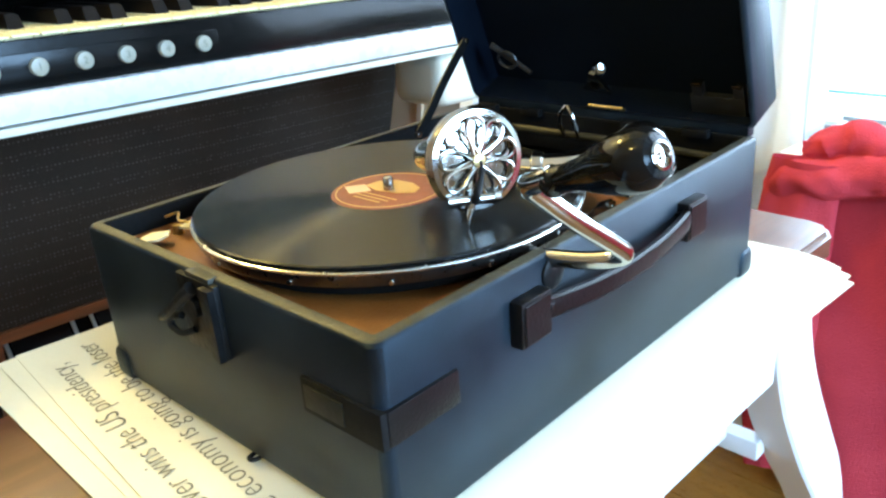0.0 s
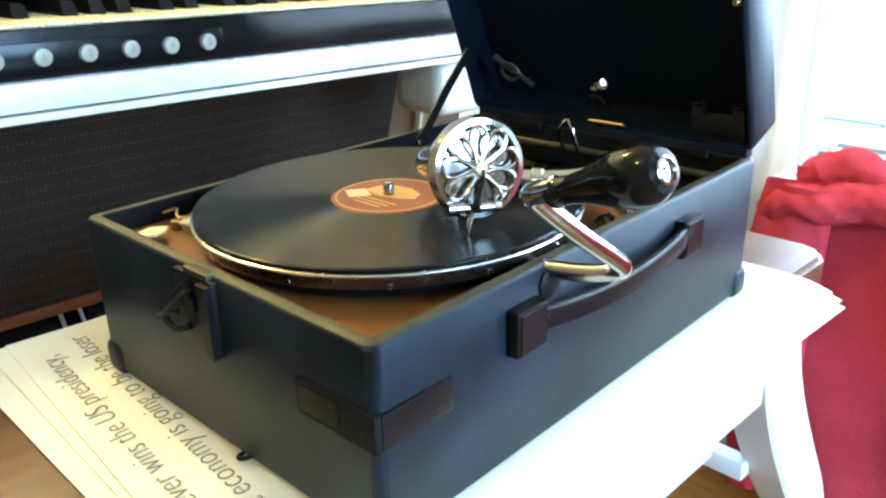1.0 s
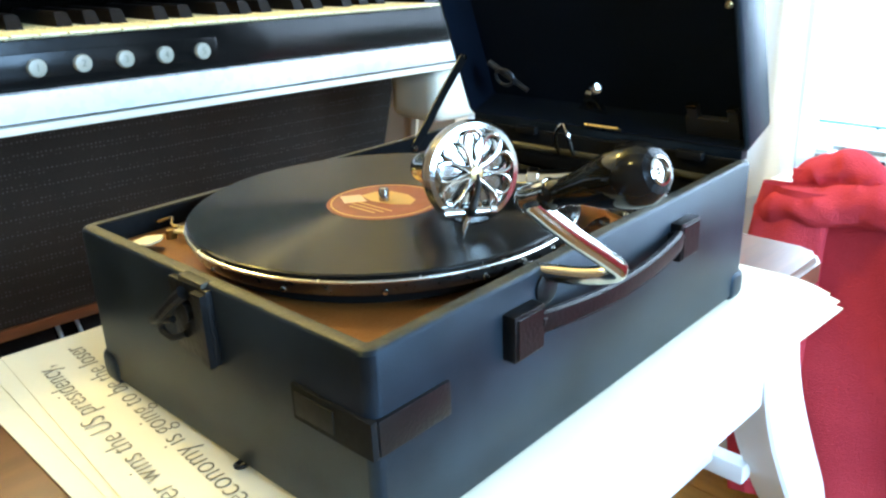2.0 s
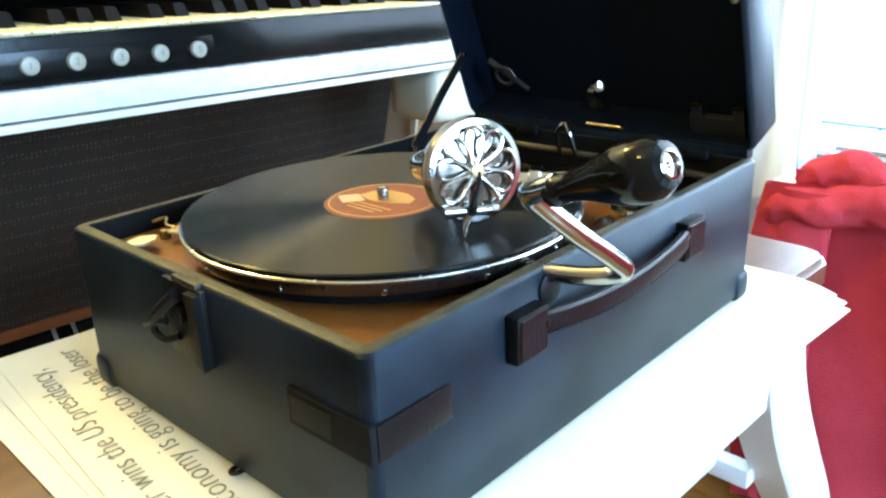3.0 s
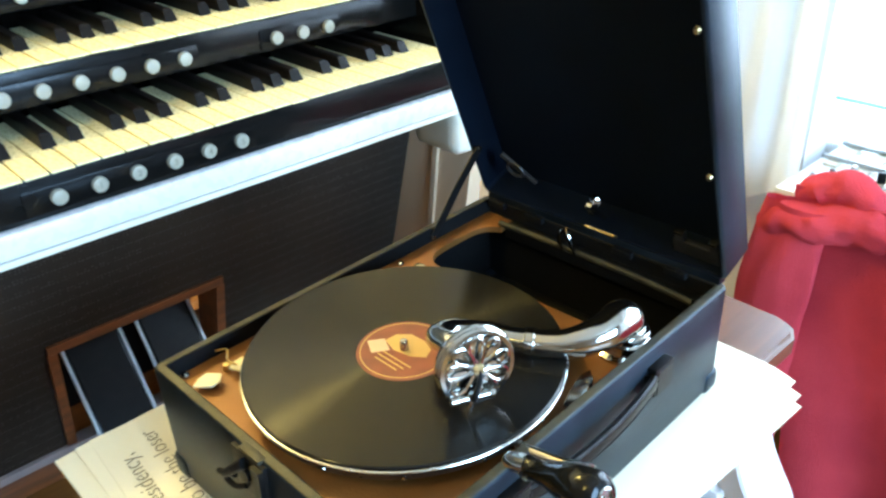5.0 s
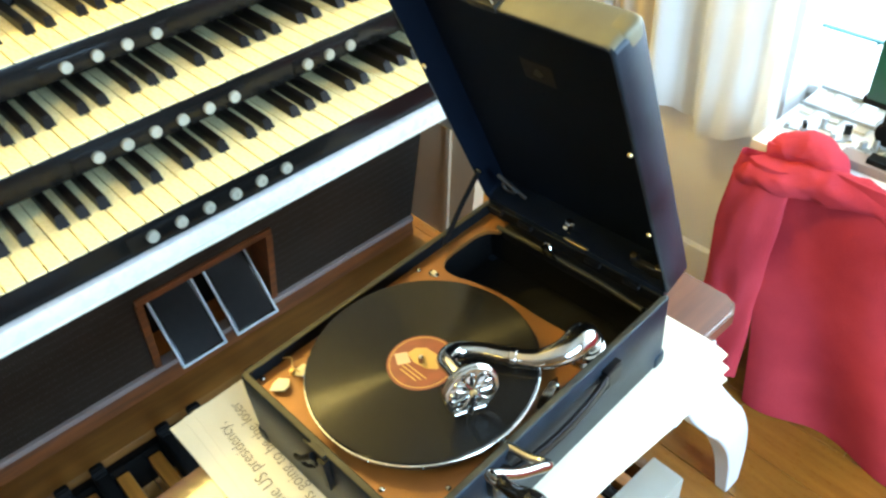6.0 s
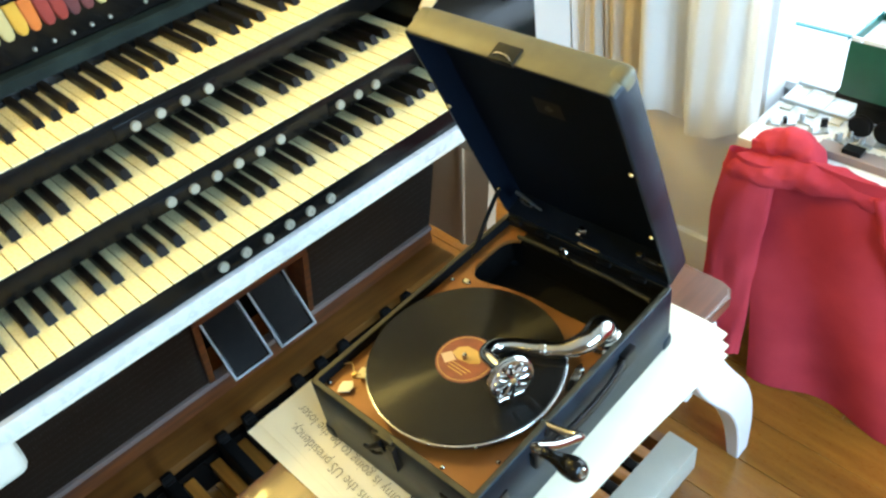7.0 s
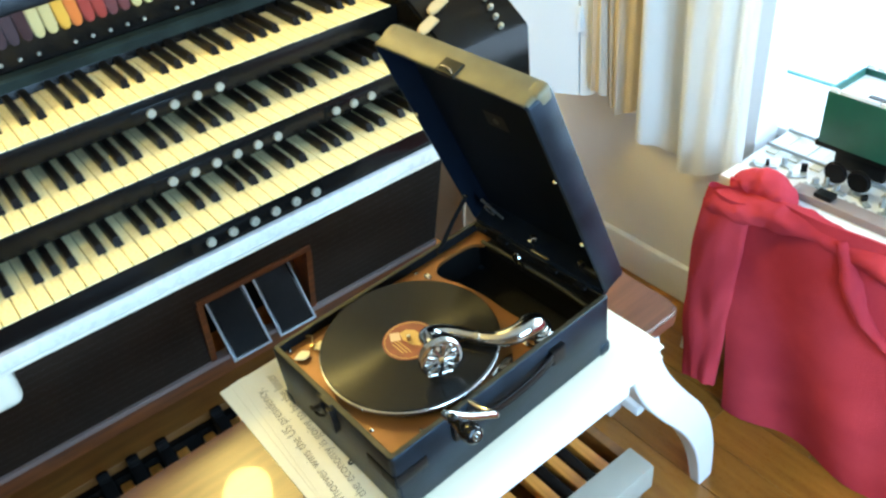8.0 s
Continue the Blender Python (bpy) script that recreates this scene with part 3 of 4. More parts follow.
lathe(bm, [(0.0035, 0.117), (0.0035, 0.1275), (0.0028, 0.1295), (0, 0.1300)], 20, pose(CX, CY, 0))
part("spindle", bm, M_CHROME, gram)
for k in range(14):
    bm = bmesh.new()
    lathe(bm, [(0, 0.0015), (0.0015, 0.0011), (0.0020, 0)], 10, pose(CX, CY, 0.1105) @ pose(0, 0, 0, 0, 0, 360 * k / 14 + 8) @ pose(0.1231, 0, 0, 0, 90, 0))
    part("rim_stud", bm, M_CHROME, gram)

# sound box on a swan-necked tone arm
SB = Vector((-0.052, 0.130, 0.156))
SBN = Vector((0.93, -0.34, 0.10)).normalized()
zq = SBN.to_track_quat("Z", "Y").to_matrix().to_4x4()
SBM = Matrix.Translation(SB) @ zq @ Matrix.Diagonal((1.06, 1.06, 1.0, 1))
bm = bmesh.new()
lathe(bm, [(0, -0.011), (0.010, -0.011), (0.012, -0.008), (0.0245, -0.006), (0.0268, -0.004), (0.0275, -0.001), (0.0262, 0.0005), (0.0272, 0.0018), (0.0276, 0.0035), (0.0262, 0.0052), (0.0235, 0.0056), (0.0228, 0.0040), (0.0228, 0.0012), (0.012, 0.0008), (0, 0.0012)], 64, SBM)
sbox = part("sound_box", bm, M_CHROME, gram, "round nickel sound box with pierced guard")
for k in range(9):
    a = 2 * math.pi * k / 9 + 0.2
    ca, sa = math.cos(a), math.sin(a)
    loop = [(0.004, 0), (0.009, 0.0030), (0.0155, 0.0050), (0.0205, 0.0040), (0.0225, 0), (0.0205, -0.0040), (0.0155, -0.0050), (0.009, -0.0030), (0.004, 0)]
    pts = spline([(u * ca - w * sa, u * sa + w * ca, 0.0062 - 0.06 * max(0, u - 0.015)) for u, w in loop], 4)
    bm = bmesh.new()
    sweep(bm, pts, 0.0011, 7)
    bmesh.ops.transform(bm, matrix=SBM, verts=bm.verts)
    part("guard_petal", bm, M_CHROME, sbox)
bm = bmesh.new()
lathe(bm, [(0, 0.0036), (0.008, 0.0030), (0.014, 0.0016), (0.020, 0.0026), (0.0226, 0.0014)], 40, SBM)
part("diaphragm_cover", bm, M_CHROME, sbox)
bm = bmesh.new()
lathe(bm, [(0, 0.0086), (0.0034, 0.0080), (0.0044, 0.0060), (0.0044, 0.0045), (0, 0.004)], 20, SBM)
part("guard_boss", bm, M_BRASS, sbox)
# stylus bar, clamp and needle
yb = Vector((0.35, 0.93, -0.1)).normalized()
cl = Vector((-0.047, 0.122, 0.1355))
bm = bmesh.new()
sweep(bm, [cl - yb * 0.0125, cl + yb * 0.0125], 0.0032, 14)
part("stylus_clamp", bm, M_CHROME, sbox, "bright clamp bar with two screws")
for s in (-1, 1):
    bm = bmesh.new()
    sweep(bm, [cl + yb * 0.0125 * s, cl + yb * 0.0165 * s], [0.0040, 0.0036], 14)
    part("clamp_screw", bm, M_CHROME, sbox)
bm = bmesh.new()
sweep(bm, spline([SB + SBN * 0.0075, SB + SBN * 0.0085 + Vector((0, 0, -0.008)), cl + SBN * 0.005 + Vector((0, 0, 0.004)), cl + SBN * 0.002], 5), [0.0013, 0.0016, 0.0024, 0.003], 10)
part("stylus_bar", bm, M_DARKMETAL, sbox)
bm = bmesh.new()
sweep(bm, [cl + Vector((0, 0, 0.001)), cl + Vector((0.001, -0.005, -0.0085)), cl + Vector((0.0012, -0.0065, -0.0140))], [0.0028, 0.0016, 0.0004], 10)
part("needle", bm, M_CHROME, sbox)
bm = bmesh.new()
pts = spline([(-0.027, 0.278, 0.100), (-0.027, 0.278, 0.120), (-0.024, 0.265, 0.1345), (-0.026, 0.241, 0.1335), (-0.042, 0.217, 0.129), (-0.070, 0.200, 0.128), (-0.095, 0.184, 0.132), (-0.109, 0.165, 0.138), (-0.103, 0.145, 0.147), (-0.084, 0.138, 0.153), (-0.062, 0.1335, 0.1555)], 7)
sweep(bm, pts, [0.0150, 0.0158, 0.0162, 0.0140, 0.0114, 0.0102, 0.0096, 0.0092, 0.0088, 0.0088, 0.0095], 24)
arm = part("tone_arm", bm, M_CHROME, gram, "swan-necked nickel tone arm")
bm = bmesh.new()
lathe(bm, [(0, 0.098), (0.0235, 0.098), (0.0235, 0.1005), (0.021, 0.102), (0.0195, 0.103), (0.0190, 0.107), (0.0205, 0.1085), (0.0205, 0.1115), (0.0180, 0.1130), (0.0180, 0.1150), (0.0192, 0.1160), (0.0192, 0.1185), (0.0165, 0.1200), (0, 0.1205)], 40, pose(-0.027, 0.278, 0))
part("arm_base", bm, M_CHROME, gram, "round nickel tone arm base")
for k in range(3):
    bm = bmesh.new()
    a = 2.1 * k + 0.5
    lathe(bm, [(0, 0.1030), (0.002, 0.1026), (0.003, 0.1010)], 12, pose(-0.026 + 0.021 * math.cos(a), 0.279 + 0.021 * math.sin(a), 0))
    part("base_screw", bm, M_CHROME, gram)
bm = bmesh.new()
lathe(bm, [(0.0106, -0.004), (0.0122, -0.003), (0.0122, 0.003), (0.0106, 0.004)], 24, Matrix.Translation((-0.063, 0.2035, 0.128)) @ Vector((-0.028, -0.016, 0)).to_track_quat("Z", "Y").to_matrix().to_4x4())
part("arm_collar", bm, M_CHROME, arm)

# crank: shaft, cranked arm and turned handle
bm = bmesh.new()
sweep(bm, spline([(-0.012, 0.129, 0.1075), (0.018, 0.132, 0.1105), (0.036, 0.1355, 0.1145), (0.0425, 0.133, 0.1200), (0.0425, 0.121, 0.1295), (0.0405, 0.094, 0.149), (0.0355, 0.073, 0.1672), (0.0350, 0.0665, 0.1728), (0.040, 0.0640, 0.1755), (0.050, 0.0630, 0.1800)], 7), 0.0050, 16)
crank = part("crank", bm, M_CHROME, gram, "nickel winding crank")
k0, k1 = Vector((0.0475, 0.0650, 0.1770)), Vector((0.1050, 0.0580, 0.1990))
ax = (k1 - k0).to_track_quat("Z", "Y").to_matrix().to_4x4()
bm = bmesh.new()
n = (k1 - k0).length
lathe(bm, [(0, 0), (0.0066, 0), (0.0072, 0.002), (0.0064, 0.004), (0.0060, 0.010), (0.0072, 0.020), (0.0100, 0.030), (0.0120, 0.039), (0.0124, 0.046), (0.0114, 0.053), (0.0085, 0.0570), (0.0048, 0.0580), (0.0046, 0.0570), (0, 0.0570)], 40, Matrix.Translation(k0) @ ax)
part("crank_handle", bm, M_BAKELITE, crank, "turned black handle")
bm = bmesh.new()
lathe(bm, [(0.0049, 0.0565), (0.0056, 0.0584), (0.0046, 0.0590), (0.0042, 0.0574), (0.0015, 0.0574), (0.001, 0.0586), (0, 0.0588)], 24, Matrix.Translation(k0) @ ax)
part("handle_ferrule", bm, M_CHROME, crank)
bm = bmesh.new()
lathe(bm, [(0, 0), (0.0095, 0), (0.0095, 0.0015), (0.0072, 0.0028), (0, 0.003)], 24, pose(0, 0.130, 0.1000, 0, 90, 0))
part("crank_escutcheon", bm, M_DARKMETAL, gram)

# carrying handle on the long side
for y in (0.0925, 0.2700):
    bm = bmesh.new()
    box(bm, (-0.001, y, 0.0705), (0.0085, y + 0.026, 0.0975), 0.002)
    br = part("handle_bracket", bm, M_LEATHER, gram, "dark leather-covered handle mount")
    bm = bmesh.new()
    box(bm, (0.0085, y + 0.002, 0.0725), (0.0094, y + 0.024, 0.0955), 0.0004, 1)
    part("mount_plate", bm, M_LEATHER, br)
    bm = bmesh.new()
    yy = y + 0.026 if y < 0.2 else y
    sweep(bm, [(0.0045, yy - 0.003, 0.087), (0.0045, yy + 0.003, 0.087)], 0.0055, 12)
    part("mount_ring", bm, M_DARKMETAL, br)
bm = bmesh.new()
pts = spline([(0.006, 0.116, 0.086), (0.0085, 0.130, 0.085), (0.0115, 0.160, 0.083), (0.0125, 0.194, 0.0825), (0.0115, 0.228, 0.0835), (0.0085, 0.258, 0.0855), (0.006, 0.272, 0.087)], 6)
sweep(bm, pts, [1], prof=[(0.0066, 0.0012), (0.0054, 0.0028), (0, 0.0034), (-0.0054, 0.0028), (-0.0066, 0.0012), (-0.0066, -0.0012), (-0.0054, -0.0026), (0.0054, -0.0026), (0.0066, -0.0012)], ref=(0, 0, 1))
hs = part("handle_strap", bm, M_LEATHER, gram, "worn brown-black leather carrying strap")
bm = bmesh.new()
for s in (-0.0050, 0.0050):
    sweep(bm, [p + Vector((0.0030, 0, s)) for p in pts[4:-4]], 0.0005, 5)
part("strap_stitching", bm, M_LEATHER, hs)

# front latch
latch = bpart("latch_plate", (-0.160, -0.0035, 0.066), (-0.121, 0.001, 0.1105), M_DARKMETAL, gram, 0.001, "blackened metal latch")
bm = bmesh.new()
prism(bm, [(-0.128, 0.068), (-0.121, 0.066), (-0.121, 0.109), (-0.131, 0.109)], 0.0035, 0.0075, pose(0, 0, 0, 90, 0, 0))
part("latch_lever", bm, M_DARKMETAL, latch)
bm = bmesh.new()
sweep(bm, spline([(-0.140, -0.006, 0.106), (-0.150, -0.010, 0.097), (-0.160, -0.012, 0.088), (-0.171, -0.011, 0.082)], 5), [0.0042, 0.0036, 0.003, 0.0024], 10)
part("latch_hook", bm, M_DARKMETAL, latch)
bm = bmesh.new()
sweep(bm, spline([(-0.148, -0.004, 0.078), (-0.157, -0.008, 0.0745), (-0.166, -0.009, 0.077), (-0.164, -0.009, 0.083), (-0.155, -0.007, 0.086)], 5), 0.0022, 10)
part("latch_loop", bm, M_DARKMETAL, latch)
bm = bmesh.new()
sweep(bm, [(-0.142, -0.0035, 0.094), (-0.142, -0.0075, 0.094)], 0.006, 16)
part("latch_pivot", bm, M_DARKMETAL, latch)
bpart("strike_plate", (-0.150, -0.003, 0.1075), (-0.126, 0.004, 0.1134), M_RIM, gram, 0.0008, "dull brass strike plate")

# strap wrapped round the near corner, and leather corner caps
bpart("corner_band", (-0.056, -0.0022, 0.0600), (0.0022, 0.002, 0.0800), M_CAVITY, gram, 0.0009, "black band round the corner")
bpart("corner_band", (-0.002, 0.0025, 0.0600), (0.0022, 0.050, 0.0790), M_LEATHER, gram, 0.0009, "black band round the corner")
bpart("name_plate", (-0.053, -0.0030, 0.0635), (-0.024, -0.0018, 0.0765), M_PLATE, gram, 0.0004, "dull olive blank plate")
for x, y in ((-W, 0), (0, L), (-W, L), (0, 0)):
    sx, sy = (1 if x < 0 else -1), (1 if y == 0 else -1)
    bm = bmesh.new()
    q = bmesh.ops.create_icosphere(bm, subdivisions=3, radius=1)["verts"]
    for v in q:
        c = v.co.copy()
        v.co = Vector((x + sx * 0.009 + 0.0112 * math.copysign(abs(c.x) ** 0.45, c.x), y + sy * 0.009 + 0.0112 * math.copysign(abs(c.y) ** 0.45, c.y), 0.0125 + 0.0125 * math.copysign(abs(c.z) ** 0.6, c.z)))
    part("corner_cap", bm, M_REXINE, gram, "moulded leathercloth corner cap")

bm = bmesh.new()
sweep(bm, spline([(-0.119, 0.003, 0.004), (-0.118, -0.003, 0.004), (-0.114, -0.0045, 0.005), (-0.112, -0.002, 0.005), (-0.113, 0.003, 0.004)], 5), 0.0014, 10)
part("carry_loop", bm, M_DARKMETAL, gram, "small dark loop under the front edge")
# small fittings on the motor board
for x, y in ((-0.066, 0.018), (-0.010, 0.030), (-0.266, 0.020), (-0.262, 0.250), (-0.012, 0.250), (-0.020, 0.062)):
    bm = bmesh.new()
    lathe(bm, [(0, 0.1008), (0.0016, 0.1006), (0.0032, 0.0990), (0.0034, 0.0978)], 16, pose(x, y, 0))
    part("board_screw", bm, M_CHROME, gram)
bm = bmesh.new()
for s, yo in ((1, 0.010), (-1, -0.011)):
    prism(bm, [(-0.010, yo - 0.008), (0.006, yo - 0.009), (0.010, yo - 0.002), (0.008, yo + 0.007), (-0.005, yo + 0.008), (-0.009, yo + 0.001)], 0.1035, 0.1050, pose(-0.238, 0.042, 0, 0, 6 * s, 38))
kp = part("key_plate", bm, M_LEAF, gram, "butterfly-shaped brass winding regulator", 0)
bm = bmesh.new()
sweep(bm, spline([(-0.268, 0.050, 0.1045), (-0.258, 0.055, 0.108), (-0.246, 0.048, 0.1075), (-0.236, 0.050, 0.107)], 4), 0.0009, 8)
part("key_wire", bm, M_BRASS, kp)
bm = bmesh.new()
lathe(bm, [(0, 0.1045), (0.003, 0.104), (0.004, 0.098)], 14, pose(-0.247, 0.047, 0))
part("key_post", bm, M_BRASS, kp)
bm = bmesh.new()
lathe(bm, [(0, 0.1005), (0.005, 0.1003), (0.0075, 0.0985), (0.008, 0.0978)], 24, pose(-0.243, 0.258, 0) @ Matrix.Diagonal((1, 0.7, 1, 1)))
part("oil_cap", bm, M_CHROME, gram)
bm = bmesh.new()
prism(bm, [(-0.0045, -0.022), (0.0045, -0.024), (0.0060, -0.008), (0.0050, 0.016), (0.001, 0.024), (-0.004, 0.016), (-0.0055, -0.006)], 0.1075, 0.1095, pose(-0.0165, 0.203, 0, 0, 0, 18))
bk = part("brake_lever", bm, M_CHROME, gram, "nickel brake lever", 0)
bm = bmesh.new()
lathe(bm, [(0, 0.1110), (0.0035, 0.1106), (0.0042, 0.098)], 14, pose(-0.018, 0.217, 0))
part("brake_post", bm, M_CHROME, bk)
bm = bmesh.new()
pts = [(-0.240, 0.370, 0.101), (-0.2, 0.372, 0.101), (-0.08, 0.372, 0.101), (-0.018, 0.368, 0.100)]
sweep(bm, pts, 0.0032, 10)
part("mouth_bar", bm, M_RIM, gram, "dull brass bar along the horn mouth")
for dx in (-0.0075, 0.0075):
    bm = bmesh.new()
    sweep(bm, spline([(-0.152 + dx, 0.370, 0.100), (-0.152 + dx, 0.364, 0.112), (-0.152 + dx * 0.7, 0.362, 0.122), (-0.152 + dx * 0.1, 0.364, 0.128)], 4), 0.0019, 8)
    part("needle_clip", bm, M_CHROME, gram)
for x in (-0.255, -0.205, -0.10, -0.045):
    bm = bmesh.new()
    box(bm, (x - 0.011, 0.380, 0.1095), (x + 0.011, 0.3865, 0.1165), 0.0015)
    part("hinge_knuckle", bm, M_DARKMETAL, gram)
bpart("hinge_flap", (-W + 0.006, L - 0.007, H - 0.001), (-0.006, L + 0.004, H + 0.0085), M_REXINE, gram, 0.001, "black cloth flap over the hinge")

# fittings in the lid: x across, y up from the hinge, z out of the lining
def lidpart(name, bm, material, label=""):
    o = part(name, bm, material, lid, label)
    return o


ZL = 0.0042
bm = bmesh.new()
box(bm, (-0.020, -0.014, 0), (0.020, 0.014, 0.0006), 0.0003, 1, pose(-0.137, 0.262, ZL, 0, 0, 0))
lidpart("emblem", bm, M_PLATE, "faded rectangular maker's emblem")
bm = bmesh.new()
prism(bm, [(-0.007, -0.004), (0.001, -0.006), (0.008, 0), (0.003, 0.006), (-0.003, 0.003)], 0.0006, 0.0012, pose(-0.137, 0.262, ZL))
lidpart("emblem_mark", bm, M_RIM)
bm = bmesh.new()
box(bm, (-0.017, -0.0034, 0), (0.017, 0.0034, 0.0022), 0.0008, 2, pose(-0.128, 0.008, 0.0395, 40, 0, 0))
lidpart("brass_strip", bm, M_BRASS)
bm = bmesh.new()
prism(bm, [(-0.015, -0.006), (0.013, -0.006), (0.011, 0.001), (0.006, 0.021), (0.001, 0.022), (-0.006, 0.006)], 0, 0.003, pose(-0.139, 0.023, 0.032, 25, 0, -6))
box(bm, (-0.003, 0, 0.002), (0.004, 0.019, 0.006), 0.001, 2, pose(-0.138, 0.023, 0.033, 0, 0, -12))
bk = lidpart("bracket", bm, M_CHROME, "bright metal record bracket")
bm = bmesh.new()
lathe(bm, [(0, 0.006), (0.0045, 0.005), (0.0055, 0), (0.005, -0.005), (0, -0.006)], 20, pose(-0.131, 0.042, 0.036, 0, 60, 20))
part("bracket_knob", bm, M_CHROME, bk)
bm = bmesh.new()
pts = [(-0.232 + 0.010 * math.cos(a), 0.040 + 0.008 * math.sin(a), 0.030) for a in np.linspace(0, 2 * math.pi, 18)]
sweep(bm, pts, 0.0016, 8)
sweep(bm, [(-0.250, 0.052, 0.026), (-0.212, 0.026, 0.026)], [0.0030, 0.0022], 8)
lidpart("ring_clip", bm, M_GUNM, "blackened ring clip")
bm = bmesh.new()
box(bm, (-0.056, 0.005, 0.024), (-0.012, 0.021, 0.030), 0.001)
for x in (-0.054, -0.021):
    box(bm, (x, 0.019, 0.024), (x + 0.009, 0.031, 0.030), 0.0015)
db = lidpart("double_clip", bm, M_GUNM, "dark two-pronged clip plate")
for x in (-0.0535, -0.0205):
    bm = bmesh.new()
    box(bm, (x, 0.0295, 0.0245), (x + 0.008, 0.0325, 0.0318), 0.0008)
    part("clip_tip", bm, M_CHROME, db)
bm = bmesh.new()
box(bm, (-0.150, LL - 0.004, 0.020), (-0.118, LL + 0.003, 0.0415), 0.001)
lt = lidpart("lid_hasp", bm, M_PLATE, "dull metal hasp on the lid's edge")
bm = bmesh.new()
sweep(bm, spline([(-0.146, LL + 0.002, 0.038), (-0.140, LL + 0.006, 0.036), (-0.128, LL + 0.006, 0.036), (-0.122, LL + 0.002, 0.038)], 5), 0.0014, 10)
part("hasp_loop", bm, M_CHROME, lt)
for x, y in ((-0.008, 0.250), (-0.270, 0.250), (-0.008, 0.12)):
    bm = bmesh.new()
    lathe(bm, [(0, 0.0030), (0.0022, 0.0022), (0.003, 0)], 12, pose(x, y, 0.0395))
    lidpart("lid_stud", bm, M_BRASS)
for x in (-W + 0.010, -0.010):
    bm = bmesh.new()
    q = bmesh.ops.create_icosphere(bm, subdivisions=3, radius=1)["verts"]
    for v in q:
        c = v.co.copy()
        v.co = Vector((x + 0.0106 * math.copysign(abs(c.x) ** 0.45, c.x), LL - 0.010 + 0.0106 * math.copysign(abs(c.y) ** 0.45, c.y), 0.0125 + 0.0130 * math.copysign(abs(c.z) ** 0.6, c.z)))
    lidpart("lid_corner_cap", bm, M_OLIVE, "moulded leathercloth corner cap")
# lid stay: a thin bowed strip from the case wall to the lid
bm = bmesh.new()
sweep(bm, spline([(-0.268, 0.300, 0.104), (-0.2685, 0.318, 0.121), (-0.2690, 0.340, 0.145), (-0.2685, 0.371, 0.176)], 6), [1], prof=[(0.0045, 0.0008), (-0.0045, 0.0008), (-0.0045, -0.0008), (0.0045, -0.0008)], ref=(0, 1, -0.6))
stay = part("lid_stay", bm, M_DARKMETAL, gram, "thin dark metal lid stay")
for p in ((-0.268, 0.300, 0.104), (-0.2685, 0.371, 0.176)):
    bm = bmesh.new()
    lathe(bm, [(0, 0.003), (0.0025, 0.002), (0.0032, -0.002), (0, -0.002)], 12, Matrix.Translation(p) @ pose(0, 0, 0, 0, 90, 0))
    part("stay_rivet", bm, M_CHROME, stay)

# ---- the organ's stop panel, cheeks and swell pedals ----
bm = bmesh.new()
prof = [(-0.814, 0.376), (-0.814, 0.392), (-0.818, 0.396), (-0.8335, 0.399), (-0.8335, 0.376)]
prism(bm, prof, Y0 - 0.25, 0.51, Matrix(((1, 0, 0, 0), (0, 0, 1, 0), (0, 1, 0, 0), (0, 0, 0, 1))))
part("felt_strip", bm, M_GREENGREY, organ, "green-grey strip behind the top manual", 30)
bpart("stop_panel", (-0.885, Y0 - 0.25, 0.3995), (-0.834, 0.51, 0.53), M_BLACKP, organ, 0.002, "black stop panel")
bpart("panel_ledge", (-0.868, Y0 - 0.25, 0.320), (-0.8165, 0.51, 0.3755), M_BLACKP, organ, 0.001)
STOPC = {"w": mat("cream_stop_tab", (0.40, 0.32, 0.13), 0.5, spec=0.15), "y": mat("yellow_stop_tab", (0.50, 0.27, 0.03), 0.5, spec=0.15), "o": mat("orange_stop_tab", (0.50, 0.12, 0.008), 0.5, spec=0.15),
         "r": mat("red_stop_tab", (0.22, 0.024, 0.013), 0.5, spec=0.15), "p": mat("dark_red_stop_tab", (0.10, 0.020, 0.016), 0.5, spec=0.15), "m": mat("maroon_stop_tab", (0.03, 0.010, 0.010), 0.5, spec=0.15)}
STOPC["c"] = mat("tan_cheek_tab", (0.46, 0.33, 0.16), 0.4)
STOPN = {"w": "cream", "y": "yellow", "o": "orange", "r": "red", "p": "dark red", "m": "maroon"}


def tab_mesh(col):
    bm = bmesh.new()
    out = [(-0.0095, 0), (-0.0095, -0.030), (-0.0075, -0.040), (-0.003, -0.0445), (0.003, -0.0445), (0.0075, -0.040), (0.0095, -0.030), (0.0095, 0)]
    prism(bm, out, 0, 0.006)
    bmesh.ops.bevel(bm, geom=[e for e in bm.edges if all(v.co.z > 0.005 for v in e.verts)], offset=0.0016, segments=2, affect="EDGES")
    return to_mesh("stop_tab", bm, STOPC[col], 40)


TABS = {c: tab_mesh(c) for c in STOPC}
seqs = "mmmmwwyorrppwwymmmmmmmmmmmm"
rt = random.Random(9)
for k, c in enumerate(seqs[:27]):
    o = tagged(new("stop_tab", TABS[c]), STOPN[c] + " stop tab")
    o.parent = organ
    o.matrix_basis = Matrix.Translation((-0.830, -0.131 + 0.0200 * k, 0.484)) @ pose(0, 0, 0, 90, 0, 90) @ pose(0, 0, 0, -rt.uniform(12, 26), 0, 0)
for k in range(20):
    if k % 6 == 4:
        continue
    bm = bmesh.new()
    lathe(bm, [(0, 0.004), (0.0026, 0.0032), (0.0034, 0), (0.0034, -0.003)], 12, pose(-0.8335, -0.153 + 0.0300 * k, 0.413, 0, 90, 0))
    part("stop_stud", bm, M_PISTON, organ)
